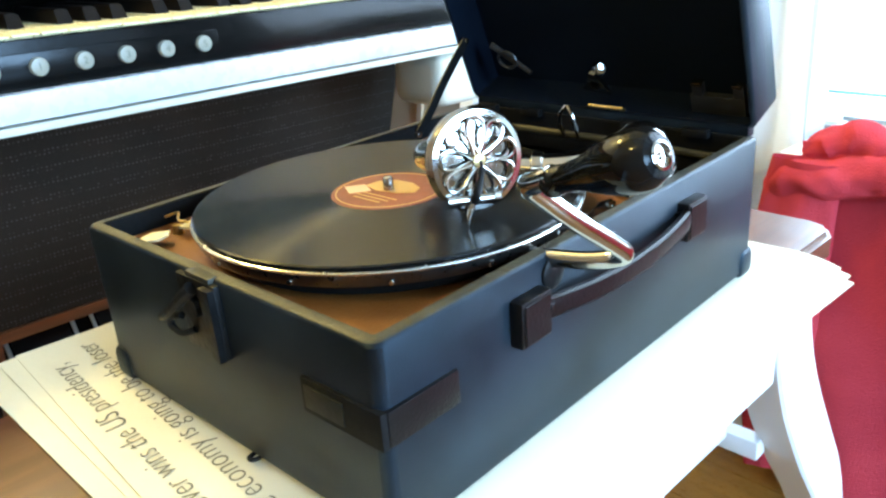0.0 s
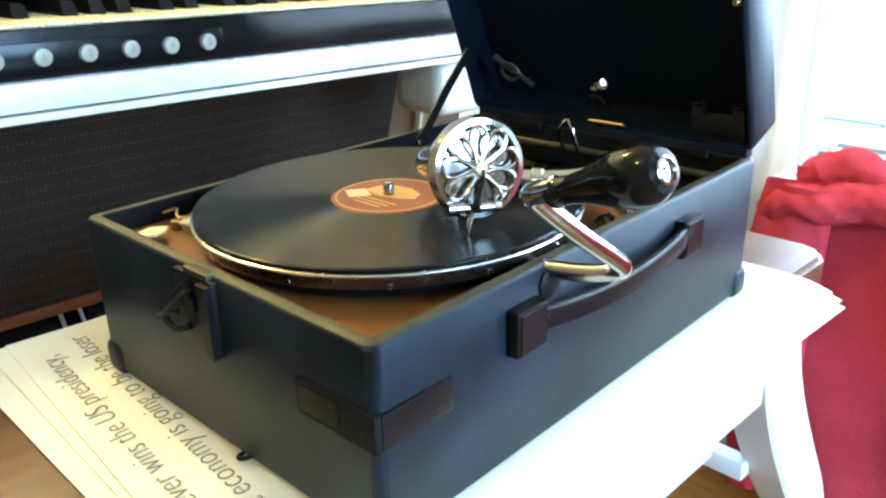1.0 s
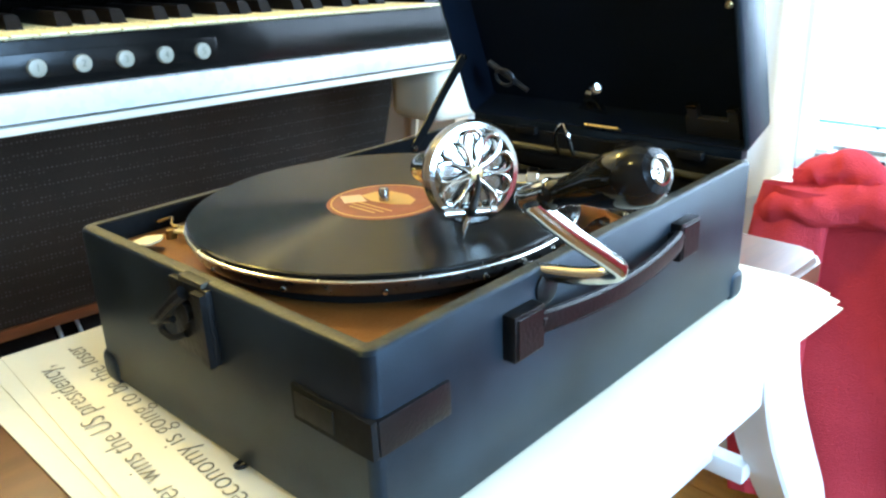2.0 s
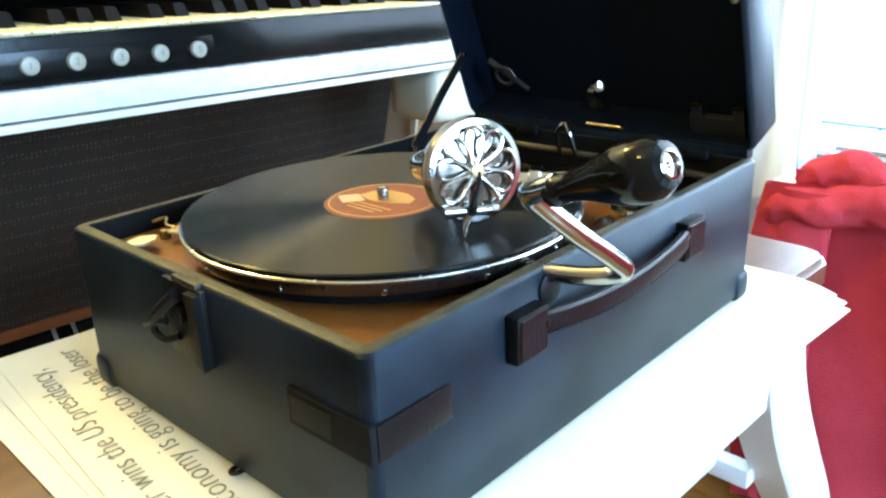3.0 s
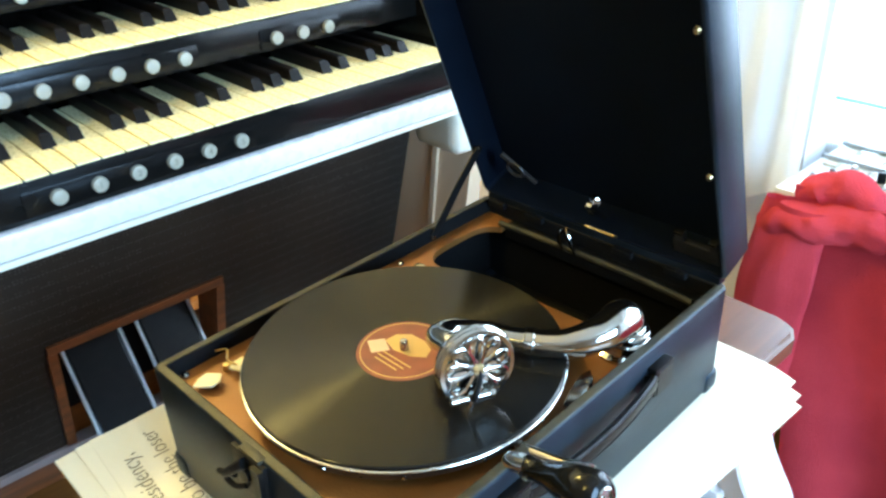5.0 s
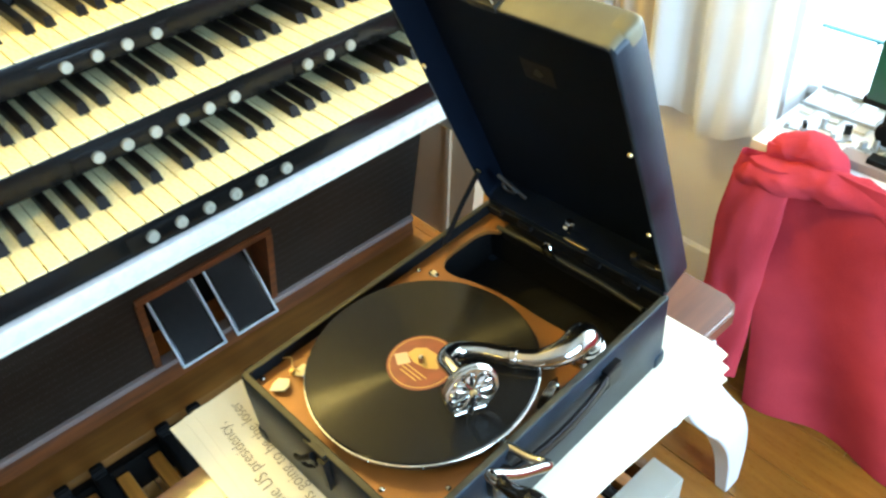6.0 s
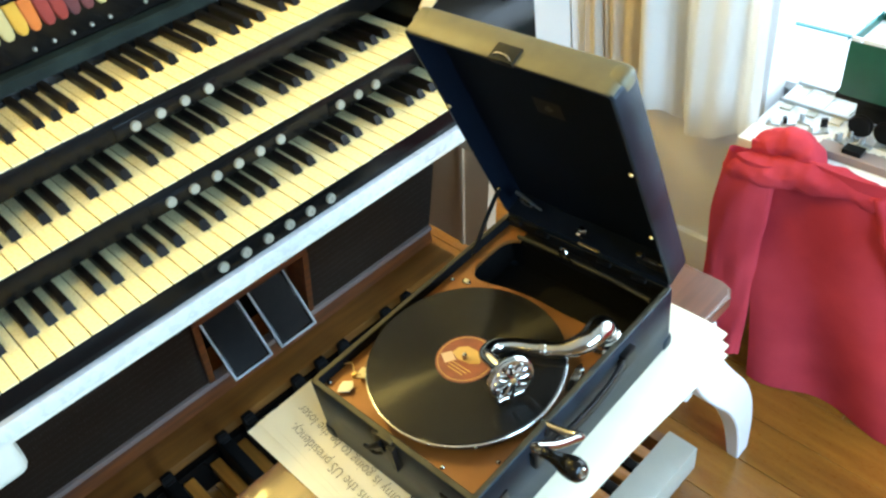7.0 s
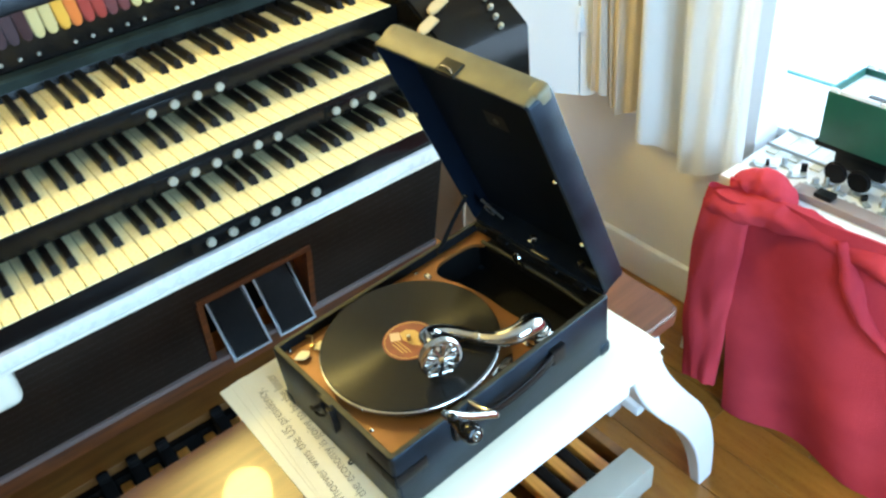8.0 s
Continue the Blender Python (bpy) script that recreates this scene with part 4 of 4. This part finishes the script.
for ya, yb2, lab2 in ((0.512, 0.70, "black end cheek"), (-0.42, Y0 - 0.012, "black end cheek")):
    bm = bmesh.new()
    prism(bm, [(-0.502, 0.1775), (-0.502, 0.292), (-0.508, 0.301), (-0.62, 0.376), (-0.80, 0.430), (-0.995, 0.440), (-0.995, 0.1775)], ya, yb2, Matrix(((1, 0, 0, 0), (0, 0, 1, 0), (0, 1, 0, 0), (0, 0, 0, 1))))
    bmesh.ops.bevel(bm, geom=[e for e in bm.edges if e.calc_length() < 0.3 and abs(e.verts[0].co.y - e.verts[1].co.y) < 1e-5], offset=0.004, segments=2, affect="EDGES")
    part("end_cheek", bm, M_BLACKP, organ, lab2)
sl = math.degrees(math.atan2(0.079, 0.125))
for x, y, c, w in ((-0.565, 0.532, "c", 1.6), (-0.590, 0.575, "c", 1.6), (-0.645, 0.548, "c", 1.5)):
    o = tagged(new("cheek_tab", TABS[c]), "cream tilting tab on the cheek")
    o.parent = organ
    z = 0.301 + (-0.508 - x) * 0.67 + 0.006
    o.matrix_basis = Matrix.Translation((x, y, z)) @ pose(0, 0, 0, 0, sl, 0) @ pose(0, 0, 0, 0, 0, 20) @ Matrix.Diagonal((1, w * 0.7, 1, 1))
for k in range(4):
    bm = bmesh.new()
    x = -0.515 - 0.018 * k
    lathe(bm, [(0, 0.012), (0.0045, 0.010), (0.0055, 0.005), (0.004, 0)], 14, Matrix.Translation((x, 0.640 + 0.004 * k, 0.301 + (-0.508 - x) * 0.67)) @ pose(0, 0, 0, 0, sl, 0))
    part("cheek_knob", bm, M_PISTON, organ)
for ya, yb2 in ((0.500, 0.600), (-0.430, -0.316)):
    bm = bmesh.new()
    box(bm, (-0.56, ya, 0.075), (-0.468, yb2, 0.1435), 0.02, 4)
    part("corbel", bm, M_CREAM, organ, "cream painted corbel under the key desk")
# buff-painted end panel with an upright bead
XZ = Matrix(((1, 0, 0, 0), (0, 0, 1, 0), (0, 1, 0, 0), (0, 0, 0, 1)))
bm = bmesh.new()
prism(bm, [(-0.98, 0.1435), (-0.98, -0.371), (-0.668, -0.371), (-0.583, 0.1435)], KEND + 0.001, KEND + 0.030, XZ)
part("end_panel", bm, M_BUFF, organ, "dull buff-painted end panel", 0)
bm = bmesh.new()
prism(bm, [(-0.745, -0.370), (-0.734, -0.370), (-0.664, 0.1430), (-0.675, 0.1430)], KEND - 0.005, KEND + 0.0005, XZ)
part("end_bead", bm, M_BUFF, organ, "pale upright bead", 0)
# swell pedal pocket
# near-black sheet stands in for the shade deep inside the pocket
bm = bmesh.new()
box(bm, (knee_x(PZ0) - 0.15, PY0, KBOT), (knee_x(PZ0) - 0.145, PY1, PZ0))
part("pocket_dark_sheet", bm, M_CAVITY, organ, "", 0)
bm = bmesh.new()
leaning(bm, PY0, PY1, PZ0 - 0.014, PZ0 + 0.002, 0.006, -0.06)
part("pocket_frame", bm, M_WOOD_FRAME, organ, "red-brown wooden pocket frame")
for ya, yb2 in ((PY0 - 0.002, PY0 + 0.012), (PY1 - 0.012, PY1 + 0.002)):
    bm = bmesh.new()
    leaning(bm, ya, yb2, KBOT, PZ0 - 0.015, 0.006, -0.06)
    part("pocket_frame", bm, M_WOOD_FRAME, organ, "red-brown wooden pocket frame")
for ya, yb2 in ((0.054, 0.148), (0.172, 0.266)):
    tilt = Matrix.Translation((KX, 0, -0.356)) @ pose(0, 0, 0, 0, -33, 0)
    bm = bmesh.new()
    box(bm, (-0.016, ya, 0), (-0.002, yb2, 0.200), 0.002, 2, tilt)
    sp = part("swell_pedal", bm, M_BLACKP, organ, "black swell pedal with pale metal edging")
    bm = bmesh.new()
    box(bm, (-0.002, ya + 0.008, 0.008), (-0.0006, yb2 - 0.008, 0.196), 0.0004, 1, tilt)
    part("rubber_tread", bm, M_EBONY, sp, "smooth black rubber tread")
    for lo, hi in (((-0.003, ya - 0.001, -0.001), (0.0012, ya + 0.0045, 0.200)), ((-0.003, yb2 - 0.0045, -0.001), (0.0012, yb2 + 0.001, 0.200)), ((-0.003, ya + 0.0045, -0.001), (0.0012, yb2 - 0.0045, 0.0045))):
        bm = bmesh.new()
        box(bm, lo, hi, 0.0008, 1, tilt)
        part("edge_trim", bm, M_GREY, sp, "pale metal edge strip")

# ---- the pedalboard ----
pedals = thing("pedalboard", I4, "organ pedalboard with orange wooden naturals and black sharps", "pedalboard")
NSP = 0.0635
PC = -0.0655
PEDZ = -0.462


def pedal_mesh(name, lo, hi, m, slope=0.0):
    bm = bmesh.new()
    box(bm, lo, hi, 0.004, 2)
    return to_mesh(name, bm, m, 40)


NAT = pedal_mesh("natural_pedal", (-0.757, -0.0125, PEDZ - 0.03), (-0.10, 0.0125, PEDZ), M_PEDAL)
bm = bmesh.new()
prism(bm, [(-0.757, PEDZ - 0.03), (-0.757, PEDZ + 0.064), (-0.740, PEDZ + 0.066), (-0.732, PEDZ + 0.054), (-0.62, PEDZ + 0.042), (-0.59, PEDZ + 0.015), (-0.585, PEDZ - 0.03)], -0.0125, 0.0125, Matrix(((1, 0, 0, 0), (0, 0, 1, 0), (0, 1, 0, 0), (0, 0, 0, 1))))
bmesh.ops.bevel(bm, geom=list(bm.edges), offset=0.003, segments=2, affect="EDGES")
SHP = to_mesh("sharp_pedal", bm, M_CAVITY, 40)
TAIL = pedal_mesh("sharp_tail", (-0.584, -0.0115, PEDZ - 0.034), (-0.10, 0.0115, PEDZ - 0.006), M_EBONY)
for n in range(-18, 10):
    y = PC + n * NSP
    o = new("natural_pedal", NAT)
    o.parent, o.location = pedals, (0, y, 0)
    if n % 7 in SHARP_AFTER and n < 9:
        o = new("sharp_pedal", SHP)
        o.parent, o.location = pedals, (0, y + NSP / 2, 0)
        q = new("sharp_tail", TAIL)
        q.parent = o
bpart("toe_rail", (-0.779, -1.25, -0.53), (-0.758, 0.565, -0.446), M_BLACKP, pedals, 0.004, "black toe rail")
bpart("heel_board", (-0.098, -1.25, -0.50), (-0.036, 0.562, -0.434), M_HEEL, pedals, 0.004, "cream painted heel board")
bpart("frame_rail", (-0.098, -1.25, FLOOR), (-0.060, 0.562, -0.502), M_WOOD_TAN, pedals, 0.003)
bpart("end_frame", (-0.733, 0.540, FLOOR), (-0.1, 0.562, -0.455), M_WOOD_TAN, pedals, 0.003, "wooden end frame")
bpart("end_frame", (-0.733, -1.25, FLOOR), (-0.1, -1.228, -0.455), M_WOOD_TAN, pedals, 0.003, "wooden end frame")

# ---- the window bay ----
BAY_Y = 1.50
setting("wall_bay_left", (-0.72, WALL_Y + 0.08, FLOOR - 0.012), (-0.62, BAY_Y + 0.1, CEIL), M_WALL, "white painted bay wall", "wall")
setting("wall_bay_right", (1.95, WALL_Y + 0.08, FLOOR - 0.012), (2.05, BAY_Y + 0.1, CEIL), M_WALL, "white painted bay wall", "wall")
setting("wall_bay_front", (-0.62, BAY_Y, FLOOR - 0.012), (1.95, BAY_Y + 0.1, SILL - 0.04), M_WALL, "white painted wall below the bay window", "wall")
setting("wall_bay_head", (-0.62, BAY_Y, HEAD), (1.95, BAY_Y + 0.1, CEIL), M_WALL, "white painted wall above the bay window", "wall")
win = tagged(thing("window_1", I4, "white-framed bay window with bright daylight", "window"), kind="structure")
for x0, x1 in ((-0.62, -0.56), (0.20, 0.25), (1.02, 1.07), (1.89, 1.95)):
    bpart("window_frame", (x0, BAY_Y + 0.02, SILL + 0.02), (x1, BAY_Y + 0.07, HEAD), M_WHITE, win, 0.004)
for z0, z1 in ((SILL + 0.006, SILL + 0.028), (HEAD - 0.05, HEAD)):
    for xa, xb in ((-0.56, 0.20), (0.25, 1.02), (1.07, 1.89)):
        bpart("window_rail", (xa, BAY_Y + 0.022, z0), (xb, BAY_Y + 0.068, z1), M_WHITE, win, 0.004)
for x0, x1 in ((-0.56, 0.20), (0.25, 1.02), (1.07, 1.89)):
    bm = bmesh.new()
    box(bm, (x0, BAY_Y + 0.043, SILL + 0.028), (x1, BAY_Y + 0.047, HEAD - 0.05))
    g = part("pane", bm, M_GLASS, win, "", 0)
    g.visible_shadow = False
bpart("window_sill", (-0.62, BAY_Y - 0.04, SILL - 0.015), (1.95, BAY_Y + 0.02, SILL + 0.004), M_WHITE, win, 0.004, "white painted sill")
bpart("window_shelf", (-0.615, 1.2155, SILL - 0.012), (-0.250, 1.452, SILL + 0.010), M_TABLE, win, 0.003, "white painted shelf in the bay")
bpart("sill_bar", (-0.62, BAY_Y - 0.052, SILL + 0.006), (1.95, BAY_Y - 0.040, SILL + 0.014), M_TEAL, win, 0.003, "teal painted bar along the sill")
bm = bmesh.new()
box(bm, (-5, 4.0, -2.5), (8, 4.02, 5))
tagged(part("backdrop", bm, M_OUT, None, "", 0), "bright overcast daylight outside the window", "backdrop", kind="structure")

# curtain in folds beside the window
def curtain(x0, x1, y, zb, zt, folds, amp, seed, label, cloth=M_NET):
    r = random.Random(seed)
    ph = [r.uniform(0, 6.28) for _ in range(3)]

    def fn(u, v):
        x = x0 + (x1 - x0) * u
        a = amp * (0.55 + 0.45 * math.sin(3.1 * u + ph[0]))
        yy = y + a * math.sin(folds * 6.283 * u + ph[1] + 0.25 * math.sin(4 * v)) + 0.25 * amp * math.sin(folds * 15 * u + ph[2])
        return Vector((x + 0.008 * math.sin(5 * v + 9 * u), yy, zb + 0.02 * math.sin(7 * u + 1) * (1 - v) + (zt - zb) * v))
    bm = bmesh.new()
    sheet(bm, fn, 110, 24, 0.0012)
    return tagged(part("curtain", bm, cloth, None, "", 70), label, "curtain", "curtains at the window")


curtain(-0.655, -0.50, 1.036, -0.035, 1.55, 2.2, 0.020, 11, "beige cloth curtain gathered beside the net curtain", M_BEIGE)
curtain(-0.515, -0.24, 1.035, -0.105, 1.55, 2.0, 0.026, 3, "off-white checked net curtain hanging in soft folds")
curtain(1.45, 1.80, 1.035, -0.105, 1.55, 4, 0.024, 5, "off-white checked net curtain hanging in soft folds")
rodt = thing("curtain_rod", I4, "white curtain rod over the window", "curtain rod")
bm = bmesh.new()
sweep(bm, [(-0.80, 1.035, 1.565), (1.95, 1.035, 1.565)], 0.011, 14)
part("rod", bm, M_WHITE, rodt)
for x in (-0.80, 1.95):
    bm = bmesh.new()
    lathe(bm, [(0, 0.02), (0.016, 0.014), (0.02, 0), (0.016, -0.014), (0, -0.02)], 18, pose(x, 1.035, 1.565, 0, 90, 0))
    part("finial", bm, M_WHITE, rodt)
    bm = bmesh.new()
    box(bm, (x + (0.02 if x < 0 else -0.04), 1.035, 1.553), (x + (0.04 if x < 0 else -0.02), WALL_Y, 1.577), 0.002)
    part("bracket", bm, M_WHITE, rodt)
# white folding shutter leaf beside the organ
sh = thing("shutter", pose(-0.648, 1.055, 0, 0, 0, 28) @ pose(0.648, -1.055, 0), "white painted folding shutter with a rounded lower corner", "shutter")
for x0, x1 in ((-1.02, -0.703), (-0.699, -0.648)):
    bm = bmesh.new()
    r, pts = 0.045, [(x0, -0.045), (x1, -0.045), (x1, 1.3), (x0, 1.3)]
    if x1 > -0.66:
        pts = [(x0, -0.045)] + [(x1 - r + r * math.cos(radians(a)), -0.045 + r + r * math.sin(radians(a))) for a in range(-90, 1, 15)] + [(x1, 1.3), (x0, 1.3)]
    prism(bm, pts, -1.078, -1.055, pose(0, 0, 0, 90, 0, 0))
    part("leaf", bm, M_WHITE, sh)
for z in (0.12, 0.9):
    bpart("hinge", (-0.707, 1.051, z), (-0.695, 1.0555, z + 0.06), M_WHITE, sh, 0.001)
for z in (0.3, 0.8):
    bpart("wall_block", (-0.70, 1.0785, z), (-0.66, 1.118, z + 0.05), M_WHITE, sh, 0.001)
# a white post on the wall past the organ's end
tagged(setting("trim", (-1.04, WALL_Y - 0.03, FLOOR + 0.115), (-0.93, WALL_Y, 1.3), M_WHITE, "white painted upright post on the wall", "trim", 0.004))

# ---- table in the bay, the red towelling robe over it, and the model railway things ----
table = thing("bay_table", I4, "low pale table standing in the window bay", "table")
bpart("tabletop", (-0.245, 0.975, SILL - 0.012), (1.70, 1.455, SILL + 0.010), M_TABLE, table, 0.003)
for x, splay in ((-0.225, -0.055), (1.66, 0.055)):
    for y in (0.992, 1.095):
        bm = bmesh.new()
        sweep(bm, [(x, y, SILL - 0.0125), (x + splay, y, FLOOR)], [1], prof=[(0.016, 0.014), (-0.016, 0.014), (-0.016, -0.014), (0.016, -0.014)], ref=(1, 0, 0))
        part("leg", bm, M_WHITE, table, "white painted splayed table leg", 0)

robe = thing("red_robe", pose(0.027, -0.025, 0.020), "red towelling robe draped over the table's edge to the floor", "robe")


def robe_body(u, v):
    x = -0.222 + 1.80 * u
    z = SILL + 0.02 - (SILL + 0.02 - FLOOR + 0.018) * v
    y = 0.968 - 0.028 * v + 0.012 * v * v
    y -= (0.008 + 0.034 * v) * (0.6 * math.sin(19 * u + 1.2 * v) + 0.4 * math.sin(41 * u + 2.6 - 1.5 * v))
    y -= v * min(0.05, 0.14 * max(0.0, x + 0.10))
    n = noise.noise(Vector((x * 5, z * 4, 1.7)))
    x += 0.03 * math.sin(2.2 * v) * (1 - u) * v + 0.012 * n
    return Vector((x + 0.07 * v * (1 - u), y - 0.016 * n, z))


bm = bmesh.new()
sheet(bm, robe_body, 170, 60, 0.006)
part("robe_body", bm, M_RED, robe, "", 80)


def sleeve(u, v):
    a = 2 * math.pi * u
    zc = SILL + 0.0 - 0.485 * v
    w = 0.045 + 0.014 * math.sin(3 * v + 0.5)
    xc = -0.205 - 0.022 * math.sin(2.6 * v) + 0.02 * v * v
    n = noise.noise(Vector((math.cos(a) * 1.5, math.sin(a) * 1.5, zc * 9)))
    return Vector((xc + w * math.cos(a) * (1 + 0.15 * n), 0.948 + 0.020 * math.sin(a) * (1 + 0.5 * n) - 0.045 * v * v, zc + 0.012 * math.cos(a + 1) * v))


bm = bmesh.new()
sheet(bm, sleeve, 48, 40)
bmesh.ops.remove_doubles(bm, verts=bm.verts, dist=0.0004)
part("sleeve", bm, M_RED, robe, "", 80)


def lumpy(bm, pts, rad, seed, squash=0.8):
    rings = sweep(bm, pts, rad, 28)
    for ring in rings:
        c = sum((v.co for v in ring), Vector()) / len(ring)
        for v in ring:
            d = v.co - c
            k = 1 + 0.30 * noise.noise(v.co * 16 + Vector((seed, 0, 0))) + 0.16 * noise.noise(v.co * 45)
            v.co = c + Vector((d.x * k, d.y * k, d.z * k * squash))


bm = bmesh.new()
lumpy(bm, spline([(-0.265, 0.962, -0.112), (-0.235, 0.955, -0.098), (-0.18, 0.955, -0.086), (-0.10, 0.962, -0.074), (-0.02, 0.968, -0.072), (0.08, 0.972, -0.083), (0.30, 0.975, -0.083), (0.7, 0.978, -0.078), (1.1, 0.978, -0.086), (1.58, 0.975, -0.09)], 14), [0.012, 0.032, 0.036, 0.034, 0.026, 0.032, 0.030, 0.032, 0.030, 0.022], 3)
part("collar_roll", bm, M_RED, robe, "", 80)
bm = bmesh.new()
lumpy(bm, spline([(-0.222, 0.975, -0.062), (-0.20, 0.985, -0.044), (-0.16, 0.990, -0.034), (-0.12, 0.985, -0.046), (-0.095, 0.975, -0.066)], 12), [0.010, 0.028, 0.033, 0.028, 0.010], 8, 0.75)
part("hood", bm, M_RED, robe, "", 80)
bm = bmesh.new()
lumpy(bm, spline([(0.02, 0.955, -0.06), (0.06, 0.945, -0.13), (0.10, 0.944, -0.20), (0.17, 0.948, -0.25)], 8), [0.012, 0.020, 0.016, 0.006], 12)
part("belt_fold", bm, M_RED, robe, "", 80)

wagon = thing("model_wagon", I4, "dark green model railway wagon standing on the track", "model wagon")
TZ = SILL + 0.010
bm = bmesh.new()
box(bm, (-0.120, 1.1000, 0.024), (0.240, 1.1040, 0.132), 0.0012)
box(bm, (-0.120, 1.2260, 0.024), (0.240, 1.2300, 0.132), 0.0012)
box(bm, (-0.120, 1.1040, 0.024), (-0.116, 1.2260, 0.132), 0.0012)
box(bm, (0.236, 1.1040, 0.024), (0.240, 1.2260, 0.132), 0.0012)
box(bm, (-0.116, 1.1040, 0.024), (0.236, 1.2260, 0.118))
bod = part("wagon_body", bm, M_GREEN, wagon, "dark green wagon body")
for y in (1.0995, 1.2275):
    for xa, xb in ((-0.118, -0.100), (-0.098, -0.022), (-0.020, 0.056), (0.058, 0.134), (0.136, 0.238)):
        bpart("top_rail", (xa, y, 0.1325), (xb, y + 0.003, 0.141), M_WHITE, wagon, 0.0008, "pale metal top rail")
for x in (-0.1195, 0.2365):
    bpart("end_rail", (x, 1.1032, 0.1325), (x + 0.003, 1.2268, 0.137), M_TEAL, wagon, 0.0008, "teal end rail")
for x in (-0.06, 0.03, 0.12):
    bpart("deck_bar", (x, 1.1300, 0.1185), (x + 0.07, 1.1440, 0.128), M_DARKMETAL, wagon, 0.001, "black bar on the wagon's deck")
bpart("deck", (-0.115, 1.1045, 0.118), (0.2355, 1.2255, 0.1195), M_WHITE, wagon, 0.0, "white deck inside the wagon")
bpart("sole_bar", (-0.128, 1.1060, 0.010), (0.246, 1.2240, 0.0238), M_DARKMETAL, wagon, 0.002, "black underframe")
for x0 in (-0.075, 0.13):
    bg = bpart("bogie", (x0 - 0.014, 1.1140, -0.027), (x0 + 0.089, 1.2140, 0.0098), M_DARKMETAL, wagon, 0.006, "black bogie")
    for x in (x0 + 0.014, x0 + 0.061):
        for y in (1.0765, 1.2065):
            bm = bmesh.new()
            lathe(bm, [(0, -0.004), (0.021, -0.004), (0.023, -0.003), (0.023, -0.001), (0.020, 0), (0.020, 0.004), (0, 0.004)], 24, pose(x, y, TZ + 0.0355, 90, 0, 0))
            part("wheel", bm, M_DARKMETAL, bg)
trk = thing("model_track", I4, "length of pale metal model railway track on the table", "model track", "model railway track")
for y in (1.1260, 1.2020):
    bpart("rail", (-0.24, y, TZ + 0.0045), (1.1400, y + 0.006, TZ + 0.0125), M_GREY, trk, 0.001)
for k in range(28):
    bpart("sleeper", (-0.23 + 0.05 * k, 1.1080, TZ), (-0.208 + 0.05 * k, 1.2260, TZ + 0.0045), M_CREAM, trk, 0.001)
rs = random.Random(21)
for k in range(18):
    m = pose(-0.205 + 0.017 * k + rs.uniform(-0.01, 0.01), (1.048, 1.066, 1.084)[k % 3] + rs.uniform(-0.004, 0.004), TZ, 0, 0, rs.uniform(-60, 60))
    s = thing("track_clip", m, "small grey metal track part lying on the table", "model part", "loose model parts")
    bpart("clip_base", (-0.013, -0.006, 0), (0.013, 0.006, 0.005), M_GREY, s, 0.001)
    bpart("clip_jaw", (-0.010, -0.006, 0.0052), (-0.003, 0.006, 0.011 + 0.006 * (k % 3)), M_DARKMETAL if k % 4 == 1 else M_GREY, s, 0.001)
for k, (x, y, w) in enumerate(((0.145, 1.076, 0.085), (0.240, 1.076, 0.07), (0.33, 1.076, 0.06), (0.43, 1.076, 0.09))):
    s = thing("scrap_box", pose(x, y, TZ, 0, 0, 3 * k - 5), "small pale carton on the table", "carton", "cartons on the table")
    bpart("carton", (-w / 2, -0.018, 0), (w / 2, 0.018, 0.016 + 0.006 * k), M_CREAM if k % 2 == 0 else M_GREY, s, 0.001)
    bpart("flap", (-w / 2, -0.017, 0.0162 + 0.006 * k), (w / 2, 0.004, 0.0178 + 0.006 * k), M_CREAM, s, 0.0005)
strip = thing("wooden_strip", I4, "grey-brown wooden strip lying along the table's front", "wood strip")
for xa, xb in ((-0.105, 0.33), (0.335, 0.80), (0.805, 1.30)):
    bpart("strip_board", (xa, 1.000, TZ), (xb, 1.034, TZ + 0.017), M_SHADEW, strip, 0.002)
for x in (-0.06, 0.28, 0.40, 0.74):
    bpart("strip_block", (x, 1.006, TZ + 0.0172), (x + 0.035, 1.030, TZ + 0.027), M_DARKMETAL, strip, 0.002, "dark block on the strip")
# two warm ceiling lamps on cords
for q in (pose(-1.50, 0.02, 1.60), pose(-0.35, -1.15, 1.55)):
    cl2 = thing("ceiling_lamp", q, "white ceiling lamp hanging on a cord", "lamp", "ceiling lamps")
    bm = bmesh.new()
    sweep(bm, [(0, 0, 0.15), (0, 0, CEIL - q.translation.z)], 0.004, 8)
    part("cord", bm, M_WHITE, cl2)
    bm = bmesh.new()
    lathe(bm, [(0, 0.17), (0.02, 0.165), (0.03, 0.13), (0.026, 0.13), (0.018, 0.158), (0, 0.162)], 24)
    part("lamp_cap", bm, M_WHITE, cl2)

# ---- floor planks, over the sub-floor ----
floor_ob = bpy.data.objects["floor"]


def plank_mesh(length):
    b = bmesh.new()
    box(b, (0, 0.0005, -0.012), (length - 0.0007, 0.1095, 0), 0.0009, 1)
    return to_mesh("plank", b, M_PINE, 30)


PLANKS = {n: plank_mesh(0.2 * n) for n in range(1, 8)}
rp = random.Random(6)
for j in range(33):
    y, x, n = -2.5 + 0.110 * j, -1.9, rp.randint(2, 6)
    while x < 2.49:
        n = min(n, round((2.5 - x) / 0.2))
        o = new("plank", PLANKS[n])
        o.parent, o.location = floor_ob, (x, y, FLOOR + rp.uniform(-0.0008, 0.0))
        x += 0.2 * n
        n = rp.randint(4, 7)
